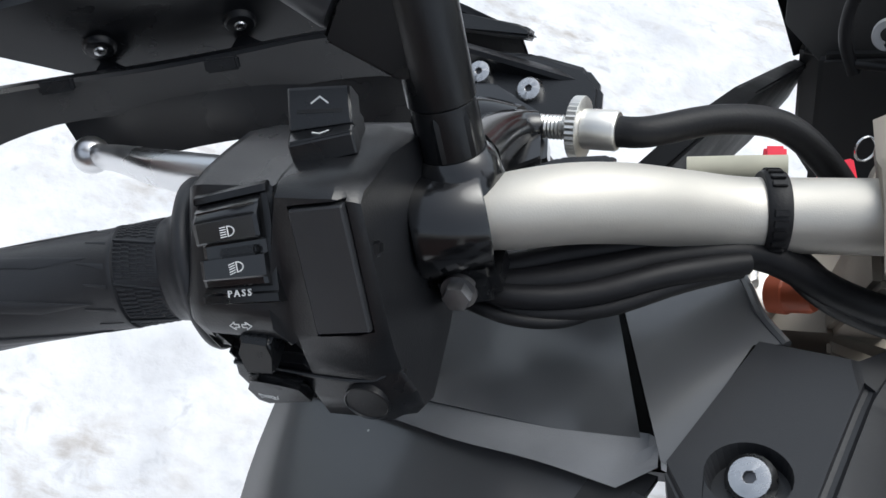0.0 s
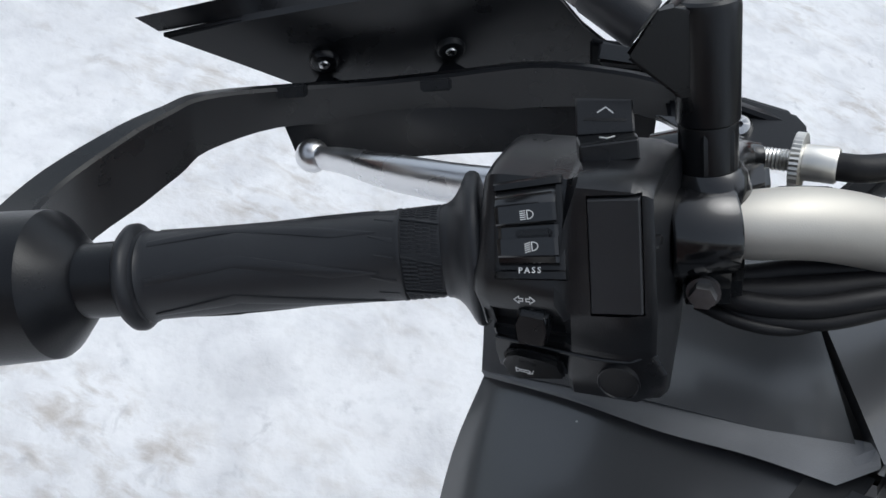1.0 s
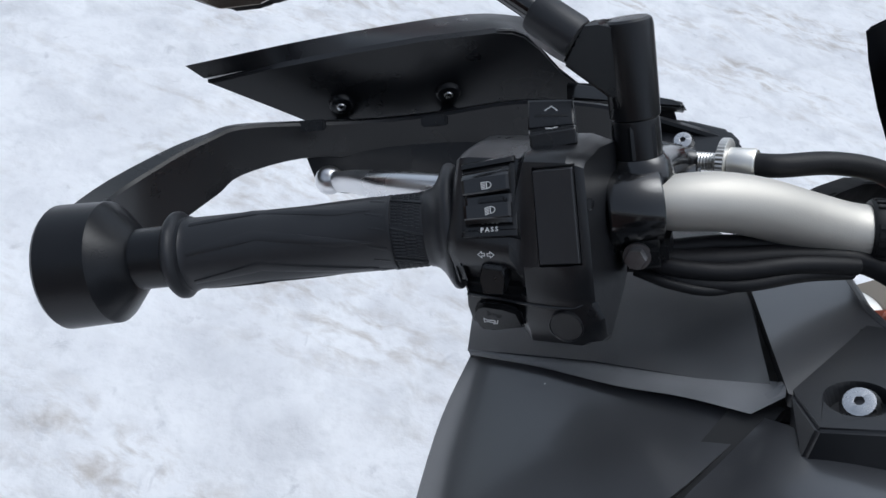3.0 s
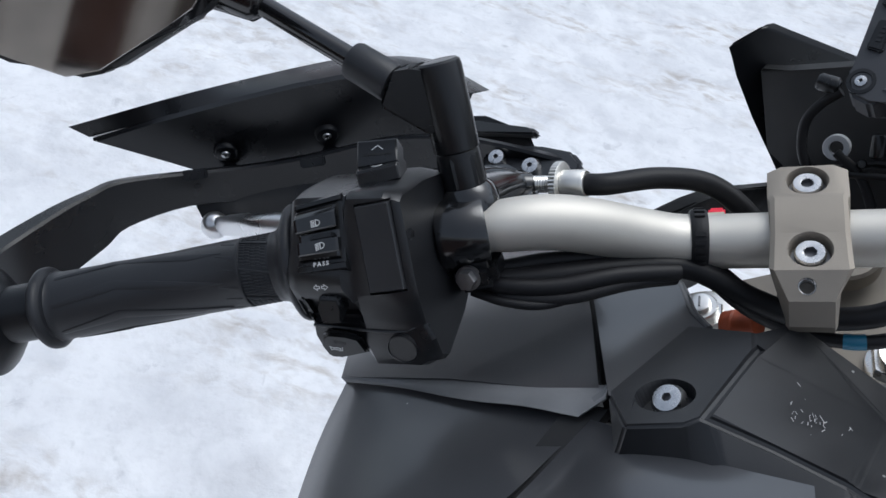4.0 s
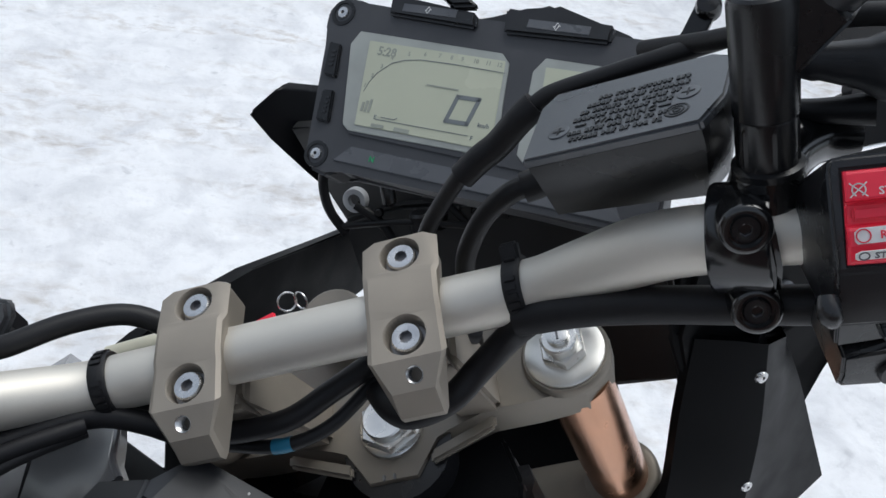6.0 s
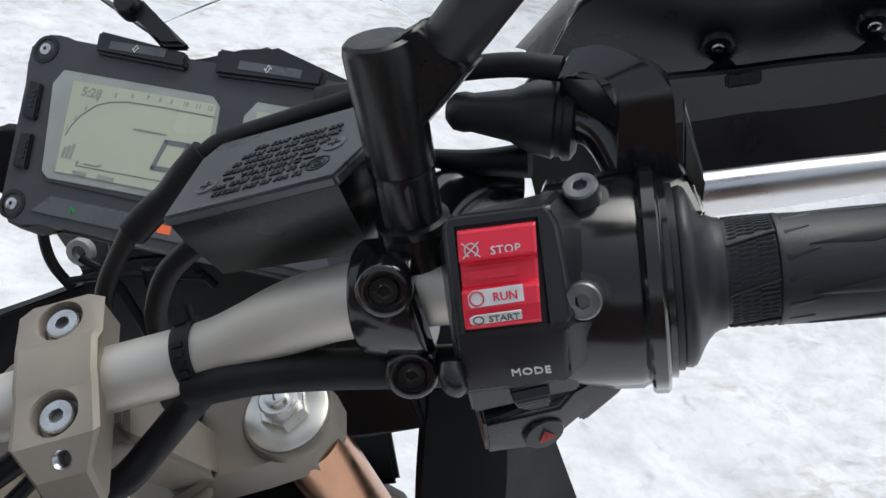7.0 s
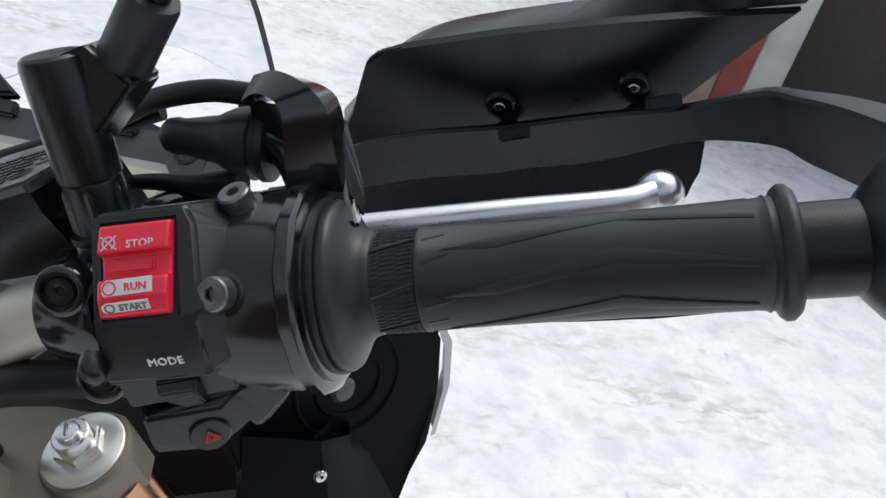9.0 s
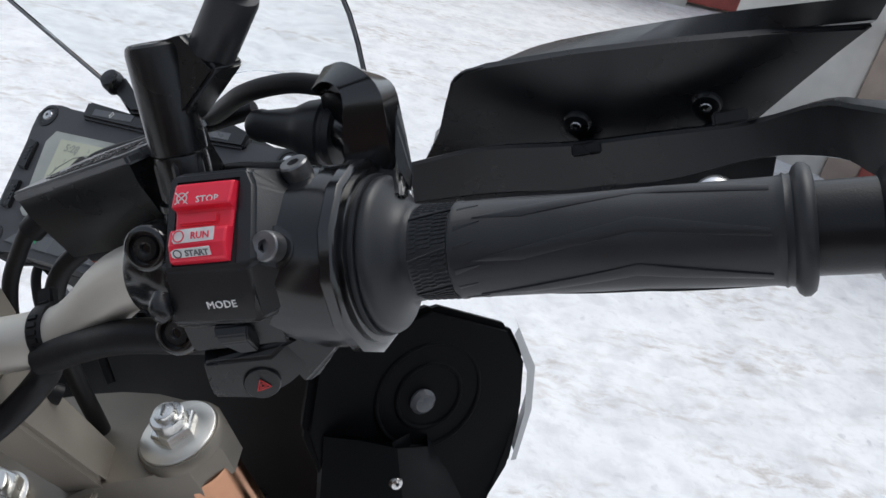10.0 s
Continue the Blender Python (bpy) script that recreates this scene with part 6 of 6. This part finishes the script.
bm = turned(bmesh.new(), V(-91, 17, -107), V(0.8, -0.2, 0.45), [(-14, 9.8), (-6, 10.2), (-5, 9.2), (6, 8.9), (8, 7.8), (8.5, 0)], 24)
part("orange_cap", bm, ORANGE, label="rusty orange cap beside the fork")
part("cable_sleeve", tube(bmesh.new(), [(-146, 53, -51), (-124, 54, -51), (-102, 54, -50)], 5.0, 14, 3, flat=1.3), CREAM, label="cream plastic sleeve under the clutch cable")
part("red_plug", box(bmesh.new(), V(-107, 64, -56), (10, 8, 8), bevel=1.5), RED)
# key and ring behind the bar
for k, (c0, r0) in enumerate(((V(-57, 105, -112), 6.5), (V(-46, 102, -110), 6))):
    d, u, v = axes(V(0.5 - k, -0.6, 0.5))
    bm = tube(bmesh.new(), [c0 + r0 * (math.cos(t) * u + math.sin(t) * v) for t in np.linspace(0, 2 * math.pi, 13)], 0.7, 8, 3)
    part("key_ring", bm, STEEL, label="steel key ring at the ignition lock")
bm = turned(bmesh.new(), V(-30, 92, -140), V(0, -0.1, 1), [(0, 24), (14, 24), (16, 22), (16, 12), (12, 10), (12, 0)], 32)
part("ignition_lock", bm, TRIPLE, label="ignition lock barrel")
bm = prism(bmesh.new(), [(-82, 92, -112), (-64, 96, -110), (-62, 84, -112), (-80, 80, -114)], (0, 0, 4), 1)
part("key_fob", bm, RED, label="small red key tag")

# ---- lower fairing, headlamp back, indicator ----
hp = [(214, 82, -135), (295, 118, -151), (345, 130, -198), (352, 126, -232), (341, 108, -275), (323, 87, -314), (299, 73, -320), (284, 58, -342), (262, 36, -405), (150, -5, -440), (135, -15, -370), (149, -11, -346), (172, 4, -336), (188, 19, -311), (193, 30, -280), (194, 42, -238), (190, 56, -190)]
bm = prism(bmesh.new(), hp, V(-0.45, 0.86, -0.25) * 14, 5)
hf = part("headlamp_fairing", bm, DARKPL, label="black fairing inner panel beside the fork")
bm = bmesh.new()
loft(bm, [[V(346, 128, -205), V(350, 122, -243), V(342, 108, -275), V(324, 92, -312)], [V(350, 134, -204), V(357, 128, -245), V(348, 114, -280), V(328, 96, -318)], [V(348, 150, -205), V(354, 146, -245), V(346, 132, -280), V(326, 114, -318)]], closed=False)
part("lamp_lens", bm, LENS, hf, "clear ribbed indicator lens")
for p in ((272, 86, -214), (246, 60, -266)):
    bm = turned(bmesh.new(), Vector(p), V(0.45, -0.86, 0.25), [(-6, 10), (-1, 10), (2, 7), (2.5, 0)], 20)
    part("panel_clip", bm, STRIP, hf)
bm = prism(bmesh.new(), [(40, 112, -330), (195, 112, -330), (225, 180, -330), (210, 250, -330), (40, 260, -330)], (0, 6, -20), 5)
part("inner_backing", bm, DARKPL, hf)
bm = prism(bmesh.new(), [(-20, 150, -500), (140, 124, -500), (142, 272, -500), (20, 300, -500)], (0, 6, -20), 5)
part("lower_cowl", bm, DARKPL, label="black lower cowl")
HN = V(0.45, -0.86, 0.25).normalized()
for r in (26, 42):
    t, u, v = axes(HN)
    part("moulded_ring", tube(bmesh.new(), [V(276, 92, -214) + r * (math.cos(k) * u + math.sin(k) * v) for k in np.linspace(0, 2 * math.pi, 25)], 2.0, 8, 2), DARKPL, hf)
# bowed cowl: left edge, crown, crease and right edge, each running down
cols = [[(203, 57, -196), (183, 31, -257), (165, 4, -318), (140, -22, -400)], [(222, 66, -205), (203, 36, -280), (186, 8, -345), (160, -20, -430)], [(240, 72, -222), (228, 44, -300), (208, 14, -365), (184, -14, -445)],
        [(262, 80, -245), (250, 50, -318), (231, 21, -380), (206, -8, -455)], [(268, 82, -243), (281, 66, -312), (291, 48, -392), (298, 32, -452)]]
push = (0, 17, 24, 15, 0)
rows = [[Vector(p) + HN * k for p in catmull(c, 5)] for c, k in zip(cols, push)]
bm = bmesh.new()
loft(bm, [[p - HN * 8 for p in rows[0]]] + rows + [[p - HN * 8 for p in rows[-1]], [p - HN * 9 for p in rows[2]], [p - HN * 8 for p in rows[0]]], closed=False)
bmesh.ops.remove_doubles(bm, verts=bm.verts, dist=0.05)
cowl_side = part("fork_side_cowl", bm, COWL, label="smooth satin black cowl beside the fork", smooth=24)
for p in ((212.7, 19.3, -350), (234, 60, -248)):
    socket_bolt("cowl_screw", Vector(p) + HN * 24, HN, 5.5, 5, cowl_side, STEEL, "small silver screw", domed=True)

# ---- windscreen ----
GLASS = bpy.data.materials.new("clear_windscreen")
GLASS.use_nodes = True
gb = GLASS.node_tree.nodes["Principled BSDF"]
gb.inputs["Base Color"].default_value = (0.93, 0.95, 0.96, 1)
gb.inputs["Roughness"].default_value, gb.inputs["Transmission Weight"].default_value, gb.inputs["IOR"].default_value = 0.0, 1.0, 1.2
SL = catmull([(82, 291, -43), (-11, 377, 26), (-60, 424, 64)], 4)
SR = catmull([(280, 171, -41), (280, 205, 37), (262, 228, 90)], 4)
bm = bmesh.new()
rows = []
for a, b in zip(SL, SR):
    rows.append([Vector(a).lerp(Vector(b), k / 12) + D.y * 46 * math.sin(math.pi * k / 12) for k in range(13)])
outer = [[p + V(0.5, 0.8, -0.3).normalized() * 3 for p in r] for r in rows]
loft(bm, [r + o[::-1] for r, o in zip(rows, outer)])
screen = part("windscreen", bm, GLASS, label="clear plastic windscreen")
screen.visible_shadow = False
for edge in (SL, SR):
    part("screen_edge", tube(bmesh.new(), [p - 0.3 for p in edge], 1.3, 8, 1, smooth=False), STRIP, screen)

# ---- garages behind ----
def garage_block(name_label, at, turn, pieces):
    """A low garage front; pieces of (name, x from, x to, y from, y to, height, material) in metres."""
    root = new("garage_row")
    root.matrix_world = pose(*at, 0, 0, turn)
    tagged(root, name_label, "garage")
    for name, x0, x1, y0, y1, z0, z1, mat in pieces:
        q = [(x * 1000, y * 1000, z0 * 1000) for x, y in ((x0, y0), (x1, y0), (x1, y1), (x0, y1))]
        part(name, prism(bmesh.new(), q, (0, 0, (z1 - z0) * 1000), 8), mat, root)
    return root


def door_bays(n, w, door):
    """Piers and pairs of door leaves in a row."""
    rows = [("wall", -0.2, n * w + 0.2, 0.30, 5.0, -0.1, 2.5, CONCRETE), ("roof", -0.4, n * w + 0.4, -0.1, 5.2, 2.502, 2.65, CONCRETE)]
    for k in range(n + 1):
        rows.append(("pier", k * w - 0.18, k * w + 0.18, 0.0, 0.298, -0.1, 2.5, CONCRETE))
    for k in range(n):
        for j in range(2):
            x = k * w + 0.2 + j * (w - 0.4) / 2
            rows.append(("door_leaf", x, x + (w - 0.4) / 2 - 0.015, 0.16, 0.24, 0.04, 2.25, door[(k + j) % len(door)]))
    return rows


garage_block("pale garage with red door frame and doorway closed by a dark panel", (3.35, 4.3, 0.0), -30, [
    ("wall", -1.1, -0.26, 0.05, 3.0, -0.1, 2.4, CONCRETE), ("frame_board", -0.258, -0.062, 0.0, 0.3, -0.1, 2.3, BEIGE),
    ("door_edge", -0.06, 0.10, -0.02, 0.3, -0.1, 2.3, REDDOOR), ("pier", 0.102, 0.31, 0.0, 3.0, -0.1, 2.4, CONCRETE),
    # Flat panel in the doorway; the darkness of the inside is its colour.
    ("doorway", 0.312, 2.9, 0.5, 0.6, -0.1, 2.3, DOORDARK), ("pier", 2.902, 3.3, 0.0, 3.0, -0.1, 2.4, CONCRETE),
    ("roof", -1.3, 3.5, -0.3, 3.2, 2.402, 2.55, CONCRETE)])
garage_block("far row of garages with faded red doors", (-6.0, 9.6, 0.0), 0, door_bays(6, 3.2, (REDDOOR, DOORDARK, BEIGE)))
garage_block("row of garages with brown doors beside the yard", (-4.6, -9.0, 0.0), 90, door_bays(3, 3.2, (BROWNDOOR, DOORDARK, BROWNDOOR)))
garage_block("row of garages with brown and beige doors", (8.0, -3.3, 0.0), 180, door_bays(5, 3.2, (BROWNDOOR, DOORDARK, BROWNDOOR)))
